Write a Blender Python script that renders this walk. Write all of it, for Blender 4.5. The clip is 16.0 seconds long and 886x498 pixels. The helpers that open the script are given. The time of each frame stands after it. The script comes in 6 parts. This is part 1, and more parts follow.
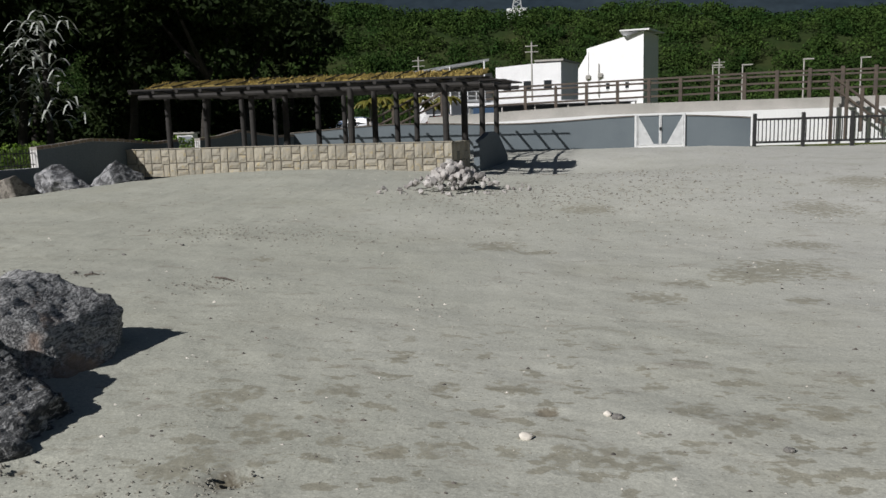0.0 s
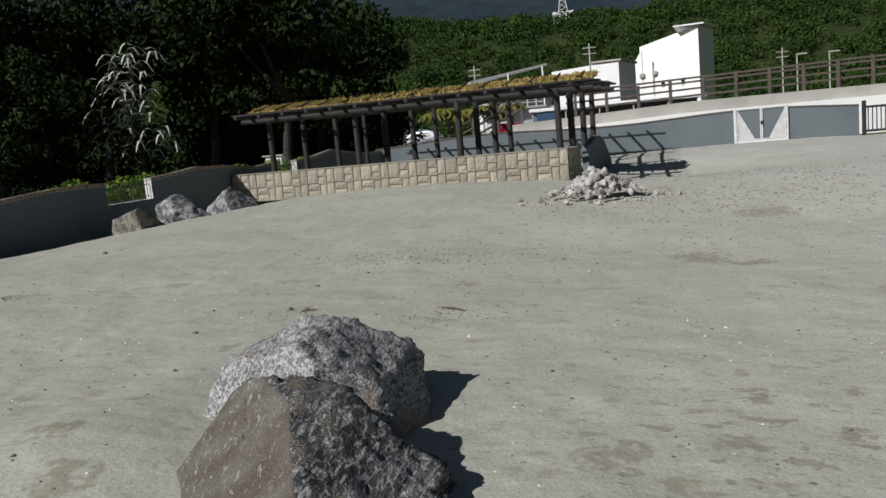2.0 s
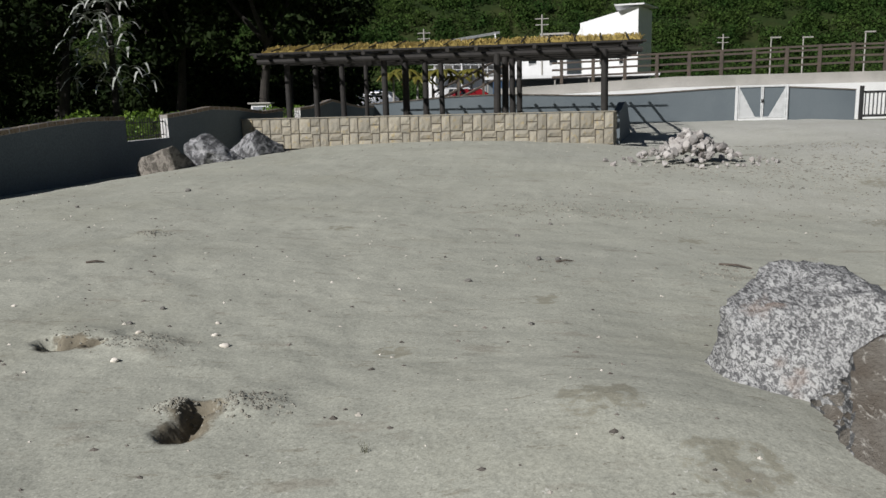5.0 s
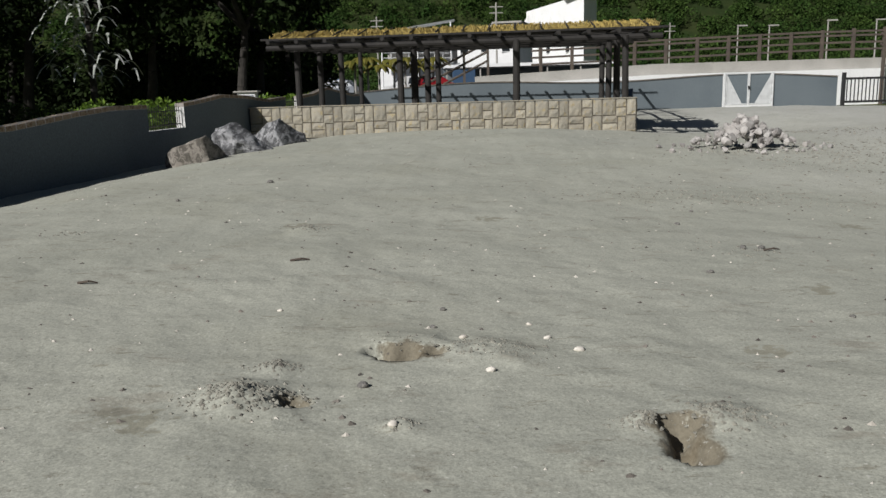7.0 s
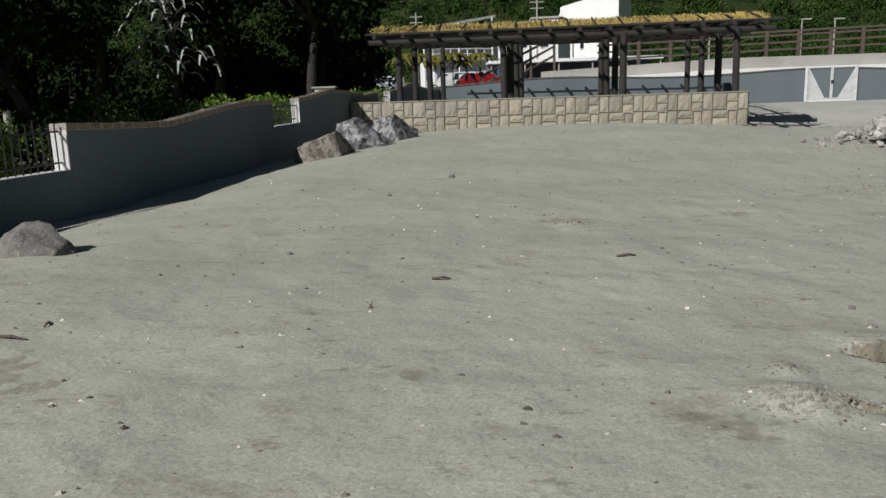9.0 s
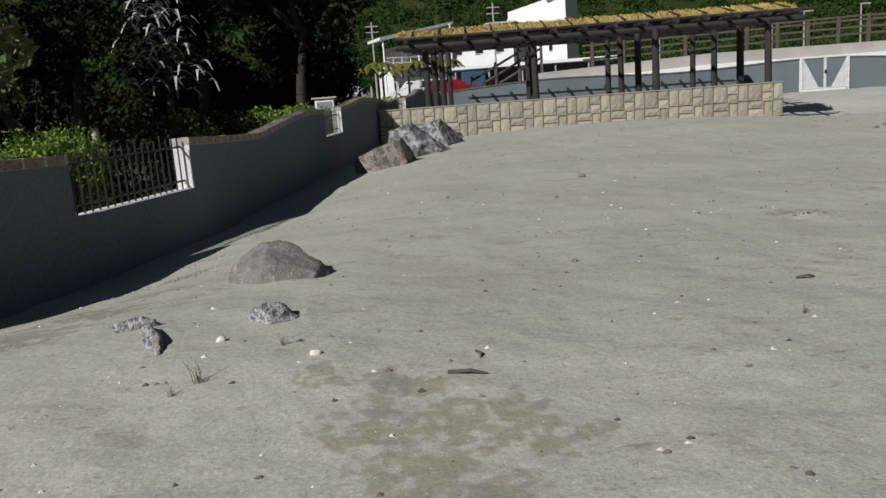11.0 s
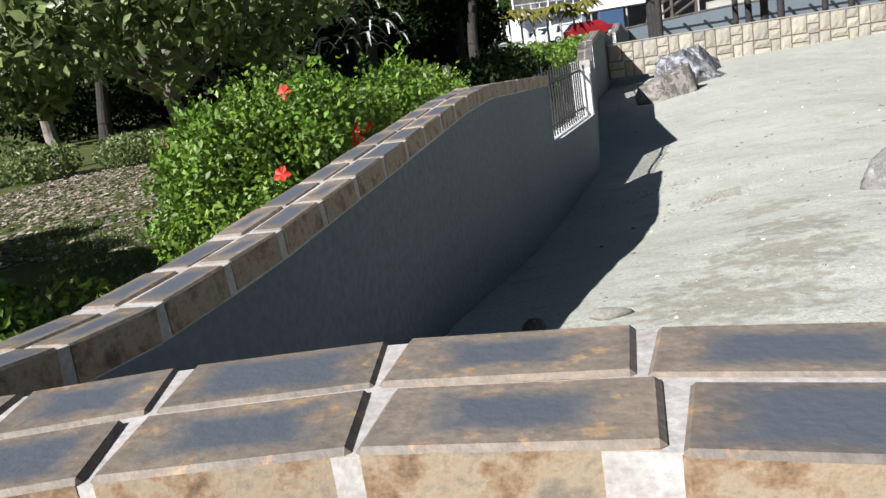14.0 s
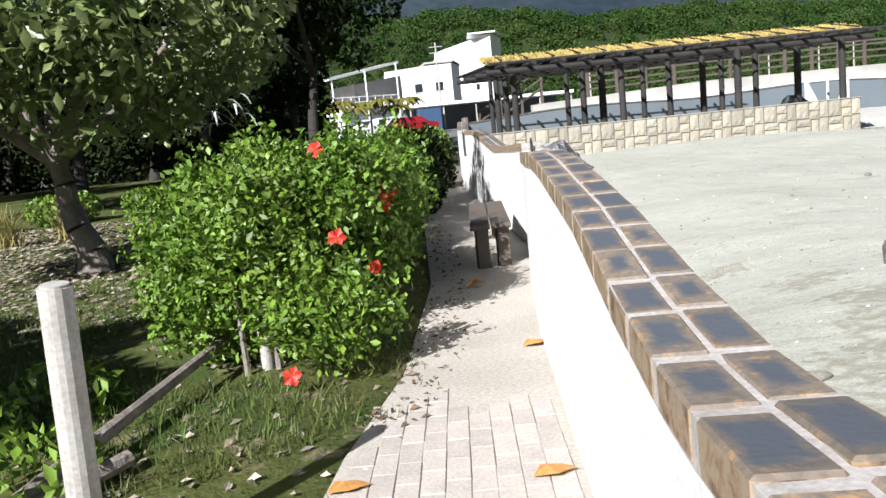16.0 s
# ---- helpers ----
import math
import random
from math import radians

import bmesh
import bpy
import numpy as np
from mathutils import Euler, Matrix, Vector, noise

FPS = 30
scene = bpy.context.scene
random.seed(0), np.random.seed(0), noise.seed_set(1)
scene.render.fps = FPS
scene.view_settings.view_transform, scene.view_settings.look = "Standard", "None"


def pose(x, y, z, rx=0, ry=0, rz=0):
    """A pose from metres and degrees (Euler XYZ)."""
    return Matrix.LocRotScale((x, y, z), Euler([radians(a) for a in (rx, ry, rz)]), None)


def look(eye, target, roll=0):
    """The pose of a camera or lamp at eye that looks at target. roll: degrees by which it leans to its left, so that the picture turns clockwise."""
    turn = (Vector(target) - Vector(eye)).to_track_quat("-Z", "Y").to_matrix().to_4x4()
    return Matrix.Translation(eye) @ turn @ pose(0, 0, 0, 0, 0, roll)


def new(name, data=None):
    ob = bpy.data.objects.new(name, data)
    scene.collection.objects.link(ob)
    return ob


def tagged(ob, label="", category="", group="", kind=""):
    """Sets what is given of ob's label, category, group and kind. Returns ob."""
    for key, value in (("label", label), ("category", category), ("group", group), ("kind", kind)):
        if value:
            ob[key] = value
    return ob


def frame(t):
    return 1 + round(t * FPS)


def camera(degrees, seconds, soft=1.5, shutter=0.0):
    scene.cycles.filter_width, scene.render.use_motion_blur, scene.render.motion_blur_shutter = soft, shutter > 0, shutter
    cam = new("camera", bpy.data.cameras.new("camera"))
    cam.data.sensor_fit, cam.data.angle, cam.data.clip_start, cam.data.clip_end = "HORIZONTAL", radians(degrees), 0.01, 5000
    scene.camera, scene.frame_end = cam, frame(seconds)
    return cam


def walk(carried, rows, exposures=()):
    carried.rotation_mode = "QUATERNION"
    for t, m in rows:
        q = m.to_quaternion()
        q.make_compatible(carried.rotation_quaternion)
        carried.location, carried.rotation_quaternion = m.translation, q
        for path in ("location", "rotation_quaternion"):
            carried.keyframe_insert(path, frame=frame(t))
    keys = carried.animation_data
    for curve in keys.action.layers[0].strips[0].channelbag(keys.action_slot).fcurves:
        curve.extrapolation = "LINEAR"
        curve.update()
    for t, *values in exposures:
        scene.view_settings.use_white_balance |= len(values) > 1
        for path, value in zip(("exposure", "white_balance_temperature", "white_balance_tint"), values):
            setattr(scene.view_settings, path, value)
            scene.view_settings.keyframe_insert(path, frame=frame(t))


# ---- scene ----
cam = camera(58.5, 16.0)
PATH = [
    (0, (0.831, 0.086, 1.125), (0.609, 2.05, 0.819), -1.8),
    (0.5, (0.284, 0.238, 1.153), (0.126, 2.203, 0.817), -3.4),
    (1, (-0.133, 0.291, 1.175), (-0.264, 2.259, 0.844), -3.4),
    (1.5, (-0.627, 0.437, 1.211), (-0.906, 2.391, 0.889), -4.3),
    (2, (-1.102, 0.533, 1.252), (-1.45, 2.484, 0.977), -5.2),
    (2.5, (-1.633, 0.669, 1.241), (-2.03, 2.61, 0.964), -3.8),
    (3, (-2.187, 0.813, 1.208), (-2.633, 2.742, 0.919), -4.2),
    (3.5, (-2.717, 0.994, 1.176), (-3.107, 2.929, 0.855), -4.6),
    (4, (-3.281, 1.116, 1.127), (-3.618, 3.056, 0.778), -3.7),
    (4.2, (-3.49, 1.138, 1.109), (-3.701, 3.095, 0.755), -3.3),
    (6.3, (-5.892, 1.299, 1.044), (-5.982, 3.255, 0.64), -0.4),
    (6.5, (-6.095, 1.347, 1.069), (-6.142, 3.303, 0.655), -0.6),
    (7, (-6.607, 1.483, 1.075), (-6.595, 3.443, 0.678), -1.7),
    (7.5, (-7.129, 1.565, 1.084), (-7.146, 3.521, 0.668), -3.9),
    (8, (-7.649, 1.625, 1.089), (-7.671, 3.579, 0.663), -4.6),
    (8.5, (-8.248, 1.606, 1.079), (-8.354, 3.562, 0.676), -1.9),
    (8.7, (-8.471, 1.618, 1.091), (-8.552, 3.575, 0.687), -1.9),
    (10.8, (-10.996, 2.252, 1.095), (-10.924, 4.213, 0.708), -3.3),
    (11, (-11.22, 2.272, 1.086), (-11.133, 4.232, 0.697), -4.3),
    (11.5, (-11.836, 2.49, 1.064), (-11.906, 4.451, 0.677), -6.3),
    (12, (-12.351, 2.535, 1.124), (-12.436, 4.496, 0.741), -6.7),
    (12.5, (-12.941, 2.609, 1.12), (-13.066, 4.563, 0.713), -6.9),
    (13, (-13.486, 2.63, 1.165), (-13.645, 4.588, 0.764), -8.3),
    (13.5, (-14.027, 2.761, 1.071), (-14.227, 4.702, 0.631), -8.6),
    (14, (-14.509, 2.841, 1.053), (-14.708, 4.776, 0.587), -9.1),
    (14.5, (-14.833, 2.916, 1.071), (-14.922, 4.839, 0.529), -9.0),
    (14.7, (-15.015, 2.944, 1.093), (-15.06, 4.868, 0.549), -9.2),
    (14.9, (-15.233, 2.981, 1.077), (-15.289, 4.918, 0.583), -8.5),
    (15, (-15.322, 2.994, 1.07), (-15.37, 4.939, 0.604), -9.1),
    (15.3, (-15.569, 3.072, 1.044), (-15.544, 5.022, 0.599), -7.8),
    (15.5, (-15.702, 3.131, 1.048), (-15.622, 5.077, 0.59), -8.3),
    (15.6, (-15.759, 3.168, 1.054), (-15.623, 5.113, 0.611), -7.5),
    (16, (-16.032, 3.238, 1.06), (-15.716, 5.189, 0.753), -5.8),
]
walk(cam, [(t, look(eye, target, roll)) for t, eye, target, roll in PATH],
     [(0, -0.02, 6190, 11), (4, 0.0, 6190, 11), (6.5, -0.05, 6240, 10), (8.5, -0.1, 6220, 9.7), (11, -0.05, 6220, 10), (12, 0.25, 6140, 11), (13, 0.5, 6090, 11), (13.5, 0.75, 6040, 11), (14, 1.05, 5990, 12), (14.5, 1.2, 5990, 12), (15, 1.3, 5990, 12), (16, 1.2, 5990, 12)])

# ---- light ----
SUN_DIR = Vector((-0.95, -1.06, 1.0)).normalized()
world = bpy.data.worlds.new("world")
scene.world = world
world.use_nodes = True
wn = world.node_tree.nodes
sky = wn.new("ShaderNodeTexSky")
sky.sky_type, sky.sun_disc = "NISHITA", False
sky.sun_elevation = math.asin(SUN_DIR.z)
sky.sun_rotation = math.atan2(SUN_DIR.x, SUN_DIR.y)
wn["Background"].inputs["Strength"].default_value = 0.022
world.node_tree.links.new(sky.outputs["Color"], wn["Background"].inputs["Color"])
sun = new("sun", bpy.data.lights.new("sun", "SUN"))
sun.data.energy, sun.data.angle, sun.data.color = 4.7, radians(0.5), (1.0, 0.96, 0.90)
sun.matrix_world = look(SUN_DIR * 50, (0, 0, 0))

# ---- materials ----
def socket(nt, node, name, value):
    if hasattr(value, "is_linked"):
        nt.links.new(value, node.inputs[name])
    else:
        node.inputs[name].default_value = value


def noise_node(nt, scale, detail=4.0, rough=0.55, vec=None):
    n = nt.nodes.new("ShaderNodeTexNoise")
    n.inputs["Scale"].default_value, n.inputs["Detail"].default_value, n.inputs["Roughness"].default_value = scale, detail, rough
    if vec is not None:
        nt.links.new(vec, n.inputs["Vector"])
    return n.outputs["Fac"]


def ramp(nt, fac, stops):
    r = nt.nodes.new("ShaderNodeValToRGB")
    while len(r.color_ramp.elements) < len(stops):
        r.color_ramp.elements.new(0.5)
    for e, (pos, col) in zip(r.color_ramp.elements, stops):
        e.position, e.color = pos, (*col, 1) if len(col) == 3 else (col[0], col[0], col[0], 1)
    nt.links.new(fac, r.inputs["Fac"])
    return r.outputs["Color"]


def mix(nt, fac, a, b, blend="MIX"):
    m = nt.nodes.new("ShaderNodeMix")
    m.data_type, m.blend_type = "RGBA", blend
    for i, v in ((0, fac), (6, a), (7, b)):
        if hasattr(v, "is_linked"):
            nt.links.new(v, m.inputs[i])
        else:
            m.inputs[i].default_value = v if i == 0 else (*v, 1)
    return m.outputs[2]


def material(name, a, b=None, scale=6.0, fine=60.0, rough=0.8, bump=0.3, dist=0.01, metal=0.0, piece=0.0, island=0.0, c=None, spec=0.4, local=False, trans=0.0):
    """Two tones in large patches, a fine grain over them, relief, and a shade of its own for each piece or island."""
    m = bpy.data.materials.new(name)
    m.use_nodes = True
    nt = m.node_tree
    s = nt.nodes["Principled BSDF"]
    s.inputs["Roughness"].default_value, s.inputs["Metallic"].default_value = rough, metal
    s.inputs["Specular IOR Level"].default_value = spec
    if b is None:
        b = tuple(v * 0.8 for v in a)
    tc = nt.nodes.new("ShaderNodeTexCoord").outputs["Object"] if local else nt.nodes.new("ShaderNodeNewGeometry").outputs["Position"]
    big = noise_node(nt, scale, 5, 0.6, tc)
    small = noise_node(nt, fine, 3, 0.6, tc)
    col = ramp(nt, big, [(0.36, a), (0.64, b)])
    if c is not None:
        spots = ramp(nt, noise_node(nt, scale * 2.7, 4, 0.65, tc), [(0.56, (0,)), (0.66, (1,))])
        col = mix(nt, spots, col, c)
    col = mix(nt, 0.55, col, ramp(nt, small, [(0.3, (0.62,)), (0.7, (1.3,))]), "MULTIPLY")
    if piece:
        info = nt.nodes.new("ShaderNodeObjectInfo").outputs["Random"]
        col = mix(nt, 1.0, col, ramp(nt, info, [(0.0, (1 - piece,)), (1.0, (1 + piece * 0.6,))]), "MULTIPLY")
    if island:
        info = nt.nodes.new("ShaderNodeNewGeometry").outputs["Random Per Island"]
        col = mix(nt, 1.0, col, ramp(nt, info, [(0.0, (1 - island,)), (1.0, (1 + island * 0.7,))]), "MULTIPLY")
    nt.links.new(col, s.inputs["Base Color"])
    if bump:
        bp = nt.nodes.new("ShaderNodeBump")
        bp.inputs["Strength"].default_value, bp.inputs["Distance"].default_value = bump, dist
        nt.links.new(mix(nt, 0.5, ramp(nt, big, [(0, (0,)), (1, (1,))]), ramp(nt, small, [(0, (0,)), (1, (1,))])), bp.inputs["Height"])
        nt.links.new(bp.outputs["Normal"], s.inputs["Normal"])
    if trans:
        t = nt.nodes.new("ShaderNodeBsdfTranslucent")
        nt.links.new(col, t.inputs["Color"])
        ms = nt.nodes.new("ShaderNodeMixShader")
        ms.inputs[0].default_value = trans
        nt.links.new(s.outputs[0], ms.inputs[1])
        nt.links.new(t.outputs[0], ms.inputs[2])
        nt.links.new(ms.outputs[0], nt.nodes["Material Output"].inputs["Surface"])
    return m


# damp patches in the sand: x, y, radius
STAINS = [(-11.27, 5.3, 0.22), (-11.4, 4.92, 0.26), (-11.06, 4.9, 0.25), (-10.88, 4.95, 0.2), (-11.22, 4.6, 0.3), (-10.8, 4.74, 0.16), (-10.64, 4.8, 0.12), (-11.62, 5.4, 0.14), (-11.0, 4.4, 0.2),
          (-13.1, 6.95, 0.36), (-13.3, 6.4, 0.4), (-13.75, 5.9, 0.5), (-13.0, 7.7, 0.3), (-14.1, 5.3, 0.45), (-13.05, 8.65, 0.22), (-7.79, 4.39, 0.16), (-7.95, 4.5, 0.12), (-9.0, 4.9, 0.1), (-7.92, 8.91, 0.22),
          (3.6, 9.1, 0.75), (3.1, 8.7, 0.5), (3.33, 7.5, 0.22), (2.0, 7.65, 0.33), (2.4, 8.3, 0.3), (4.4, 10.9, 0.5), (0.37, 10.8, 0.5), (0.9, 10.4, 0.3), (7.4, 16.6, 0.9), (5.6, 13.8, 0.8),
          (-1.07, 4.48, 0.2), (-0.95, 4.6, 0.16), (1.78, 4.6, 0.2), (2.1, 4.45, 0.16), (1.05, 3.85, 0.2), (-0.84, 3.53, 0.24), (-0.38, 4.73, 0.17), (-0.63, 4.0, 0.17), (-0.22, 3.96, 0.1), (0.27, 4.88, 0.12),
          (0.3, 3.88, 0.12), (0.68, 4.88, 0.17), (1.21, 3.95, 0.13), (1.42, 3.85, 0.14), (0.7, 3.92, 0.09), (-0.73, 4.2, 0.12), (1.93, 4.28, 0.12), (0.1, 3.85, 0.09), (-0.29, 4.7, 0.12), (0.5, 5.6, 0.1), (-0.1, 5.4, 0.09),
          (-2.42, 9.31, 0.2), (-6.08, 9.49, 0.16), (1.82, 14.03, 0.6), (-4.0, 4.2, 0.2), (-3.6, 3.75, 0.2), (-4.95, 5.25, 0.14), (-4.08, 6.56, 0.14), (1.6, 5.0, 0.1), (2.5, 4.6, 0.14), (2.9, 5.2, 0.13)]


def sand_material():
    m = material("sand", (0.425, 0.425, 0.362), (0.365, 0.367, 0.312), scale=0.45, fine=110, rough=0.92, bump=0.25, dist=0.005, spec=0.15)
    nt = m.node_tree
    s = nt.nodes["Principled BSDF"]
    col = s.inputs["Base Color"].links[0].from_socket
    pos = nt.nodes.new("ShaderNodeNewGeometry").outputs["Position"]
    flat = nt.nodes.new("ShaderNodeVectorMath")
    flat.operation = "MULTIPLY"
    flat.inputs[1].default_value = (1, 1, 0)
    nt.links.new(pos, flat.inputs[0])

    def calc(op, a, b, c=None):
        n = nt.nodes.new("ShaderNodeMath")
        n.operation = op
        for i, v in enumerate((a, b, c)):
            if v is not None:
                socket(nt, n, i, v)
        return n.outputs[0]

    def far_from(x, y):
        d = nt.nodes.new("ShaderNodeVectorMath")
        d.operation = "DISTANCE"
        nt.links.new(flat.outputs[0], d.inputs[0])
        d.inputs[1].default_value = (x, y, 0)
        return d.outputs["Value"]

    def stretched(sx, sy, turn=0.0):
        mp = nt.nodes.new("ShaderNodeMapping")
        mp.inputs["Scale"].default_value, mp.inputs["Rotation"].default_value = (sx, sy, 1), (0, 0, turn)
        nt.links.new(pos, mp.inputs["Vector"])
        return mp.outputs["Vector"]
    # the dry, bleached sand of the eastern yard is paler and greyer
    sep = nt.nodes.new("ShaderNodeSeparateXYZ")
    nt.links.new(pos, sep.inputs[0])
    dry = calc("MULTIPLY_ADD", sep.outputs["X"], 0.075, 0.15)
    dry = calc("MULTIPLY_ADD", sep.outputs["Y"], 0.012, dry)
    dry = calc("ADD", dry, calc("MULTIPLY_ADD", noise_node(nt, 0.3, 5, 0.6, pos), 1.5, -0.75))
    col = mix(nt, ramp(nt, dry, [(0.05, (0,)), (0.9, (0.85,))]), col, (0.47, 0.465, 0.43))
    # broad trodden and moist areas
    col = mix(nt, ramp(nt, noise_node(nt, 0.6, 6, 0.65, pos), [(0.5, (0,)), (0.68, (0.5,))]), col, (0.335, 0.33, 0.265))
    wob = noise_node(nt, 12.0, 6, 0.66, pos)
    total = None
    for x, y, r in STAINS:
        k = calc("MULTIPLY_ADD", far_from(x, y), -1 / r, 1.0)
        total = k if total is None else calc("MAXIMUM", total, k)
    damp = calc("ADD", total, calc("MULTIPLY_ADD", wob, 5.2, -2.65))
    damp = ramp(nt, damp, [(0.12, (0,)), (0.5, (0.68,))])
    near = ramp(nt, total, [(-0.0, (0,)), (0.12, (1,))])
    col = mix(nt, calc("MULTIPLY", damp, near), col, (0.235, 0.22, 0.165))
    # many small damp scuffs on the low ground in the east
    low = ramp(nt, calc("MULTIPLY", far_from(0.8, 4.1), 0.25), [(0.4, (1,)), (0.75, (0,))])
    scuff = ramp(nt, noise_node(nt, 6.5, 4, 0.55, stretched(0.75, 1.1)), [(0.585, (0,)), (0.62, (0.75,))])
    col = mix(nt, calc("MULTIPLY", low, scuff), col, (0.245, 0.23, 0.175))
    # drift lines of darker grit
    grit = ramp(nt, noise_node(nt, 2.2, 8, 0.7, stretched(0.8, 1.5, 0.2)), [(0.575, (0,)), (0.66, (0.6,))])
    col = mix(nt, grit, col, (0.27, 0.25, 0.205))
    # damp earth turned up by burrowing, with the shade inside the holes painted in
    for x, y, r in ((-6.82, 5.24, 0.15), (-6.66, 5.25, 0.10), (-5.70, 4.33, 0.13), (-5.70, 4.15, 0.13), (-7.24, 4.61, 0.09), (-0.59, 3.44, 0.08), (-1.6, 3.42, 0.08), (0.91, 4.48, 0.08)):
        k = calc("MULTIPLY_ADD", wob, 0.16, far_from(x, y))
        col = mix(nt, ramp(nt, k, [(r + 0.05, (0.85,)), (r + 0.085, (0,))]), col, (0.16, 0.135, 0.095))
    # sparse drawn-out marks and scraps
    col = mix(nt, ramp(nt, noise_node(nt, 5.5, 6, 0.74, stretched(0.7, 2.0)), [(0.60, (0,)), (0.66, (0.65,))]), col, (0.22, 0.205, 0.16))
    # coarse grain
    col = mix(nt, 0.7, col, ramp(nt, noise_node(nt, 48, 4, 0.75, pos), [(0.33, (0.72,)), (0.5, (1.0,)), (0.68, (1.22,))]), "MULTIPLY")
    # scattered dark and pale flecks of shell and gravel
    fleck = noise_node(nt, 34, 3, 0.7, pos)
    col = mix(nt, ramp(nt, fleck, [(0.65, (0,)), (0.70, (0.75,))]), col, (0.18, 0.165, 0.13))
    col = mix(nt, ramp(nt, fleck, [(0.30, (0.7,)), (0.35, (0,))]), col, (0.60, 0.59, 0.54))
    # footmarks, scuffs and small mounds left in loose sand
    first = s.inputs["Normal"].links[0].from_node
    relief = nt.nodes.new("ShaderNodeBump")
    relief.inputs["Strength"].default_value, relief.inputs["Distance"].default_value = 0.32, 0.03
    lumps = noise_node(nt, 3.6, 6, 0.56, pos)
    nt.links.new(ramp(nt, lumps, [(0.35, (0,)), (0.6, (0.55,)), (0.72, (1,))]), relief.inputs["Height"])
    nt.links.new(relief.outputs["Normal"], first.inputs["Normal"])
    nt.links.new(col, s.inputs["Base Color"])
    return m


SAND = sand_material()
M_GRASS = material("lawn", (0.05, 0.075, 0.02), (0.09, 0.095, 0.03), 1.2, 30, 0.9, 0.8, 0.03, c=(0.20, 0.17, 0.10), spec=0.1)
M_PATHSAND = material("sandy_path", (0.42, 0.385, 0.335), (0.35, 0.32, 0.275), 1.4, 50, 0.92, 0.4, 0.01, spec=0.15)
M_PAVER = material("paver", (0.44, 0.39, 0.345), (0.37, 0.335, 0.30), 5, 80, 0.85, 0.3, 0.004, piece=0.12)
M_PLASTER = material("plaster", (0.76, 0.75, 0.73), (0.68, 0.67, 0.65), 1.2, 40, 0.85, 0.25, 0.004)
# wall grey, lowered to carry shade on the garden wall's sand side
M_GREYWALL = material("darkened_grey", (0.142, 0.167, 0.182), (0.118, 0.142, 0.158), 0.5, 30, 0.8, 0.2, 0.004)
M_WHITE = material("white_paint", (0.86, 0.86, 0.86), (0.80, 0.80, 0.80), 0.8, 30, 0.7, 0.2, 0.004)
M_CONC = material("concrete", (0.42, 0.40, 0.37), (0.34, 0.33, 0.30), 0.9, 25, 0.9, 0.4, 0.01)
M_MORTAR = material("mortar", (0.47, 0.44, 0.41), (0.36, 0.33, 0.30), 12, 90, 0.92, 0.5, 0.004)
M_STONE = material("cast_stone", (0.37, 0.335, 0.265), (0.31, 0.29, 0.24), 3, 45, 0.9, 0.9, 0.03, piece=0.22, c=(0.38, 0.315, 0.19))
M_STONEJOINT = material("stone_joint", (0.17, 0.15, 0.12), None, 5, 50, 0.95, 0.4, 0.01)
def granite(name, dark, light, amount, scale=16.0, tint=None):
    """Coarse dark and light grains in streaks."""
    m = material(name, dark, light, 4, 60, 0.8, 1.0, 0.025, local=True)
    nt = m.node_tree
    s = nt.nodes["Principled BSDF"]
    old = s.inputs["Base Color"].links[0].from_socket
    tc = nt.nodes.new("ShaderNodeTexCoord").outputs["Object"]
    mp = nt.nodes.new("ShaderNodeMapping")
    mp.inputs["Scale"].default_value, mp.inputs["Rotation"].default_value = (1.0, 0.28, 0.9), (0.5, 0.3, 0.6)
    nt.links.new(tc, mp.inputs["Vector"])
    streaks = noise_node(nt, scale, 5, 0.7, mp.outputs["Vector"])
    streaks.node.inputs["Distortion"].default_value = 0.9
    grains = ramp(nt, streaks, [(amount - 0.06, (0,)), (amount + 0.07, (1,))])
    col = mix(nt, grains, tuple(v * 0.6 for v in dark), tuple(min(0.62, v * 1.45) for v in light))
    col = mix(nt, 0.72, old, col)
    if tint:
        col = mix(nt, ramp(nt, noise_node(nt, 2.2, 4, 0.6, tc), [(0.56, (0,)), (0.66, (0.8,))]), col, tint)
    nt.links.new(col, s.inputs["Base Color"])
    return m


M_ROCK = granite("granite", (0.085, 0.085, 0.09), (0.34, 0.34, 0.335), 0.50, 62, (0.25, 0.18, 0.14))
M_ROCKDARK = granite("dark_granite", (0.028, 0.03, 0.033), (0.33, 0.33, 0.325), 0.55, 38)
M_ROCKBROWN = granite("brown_rock", (0.115, 0.094, 0.073), (0.34, 0.33, 0.30), 0.63, 34)
M_ROCKTAN = granite("tan_rock", (0.135, 0.12, 0.10), (0.215, 0.195, 0.17), 0.5, 10)
M_ROCKPALE = granite("marbled_rock", (0.085, 0.085, 0.09), (0.28, 0.28, 0.285), 0.5, 8)
M_ROCKGREY = material("grey_rock", (0.20, 0.19, 0.175), (0.135, 0.128, 0.12), 7, 60, 0.85, 0.9, 0.02, c=(0.27, 0.255, 0.23), local=True)
M_RUBBLE = material("rubble", (0.46, 0.44, 0.42), (0.29, 0.265, 0.25), 4, 40, 0.92, 0.7, 0.02, piece=0.42)
M_LOG = material("dark_log", (0.034, 0.031, 0.028), (0.022, 0.02, 0.019), 6, 60, 0.8, 0.6, 0.01)
M_THATCH = material("thatch", (0.40, 0.30, 0.085), (0.29, 0.22, 0.07), 3, 60, 0.95, 0.6, 0.02, island=0.35)
M_RAIL = material("weathered_wood", (0.12, 0.095, 0.075), (0.085, 0.07, 0.06), 3, 50, 0.85, 0.5, 0.01)
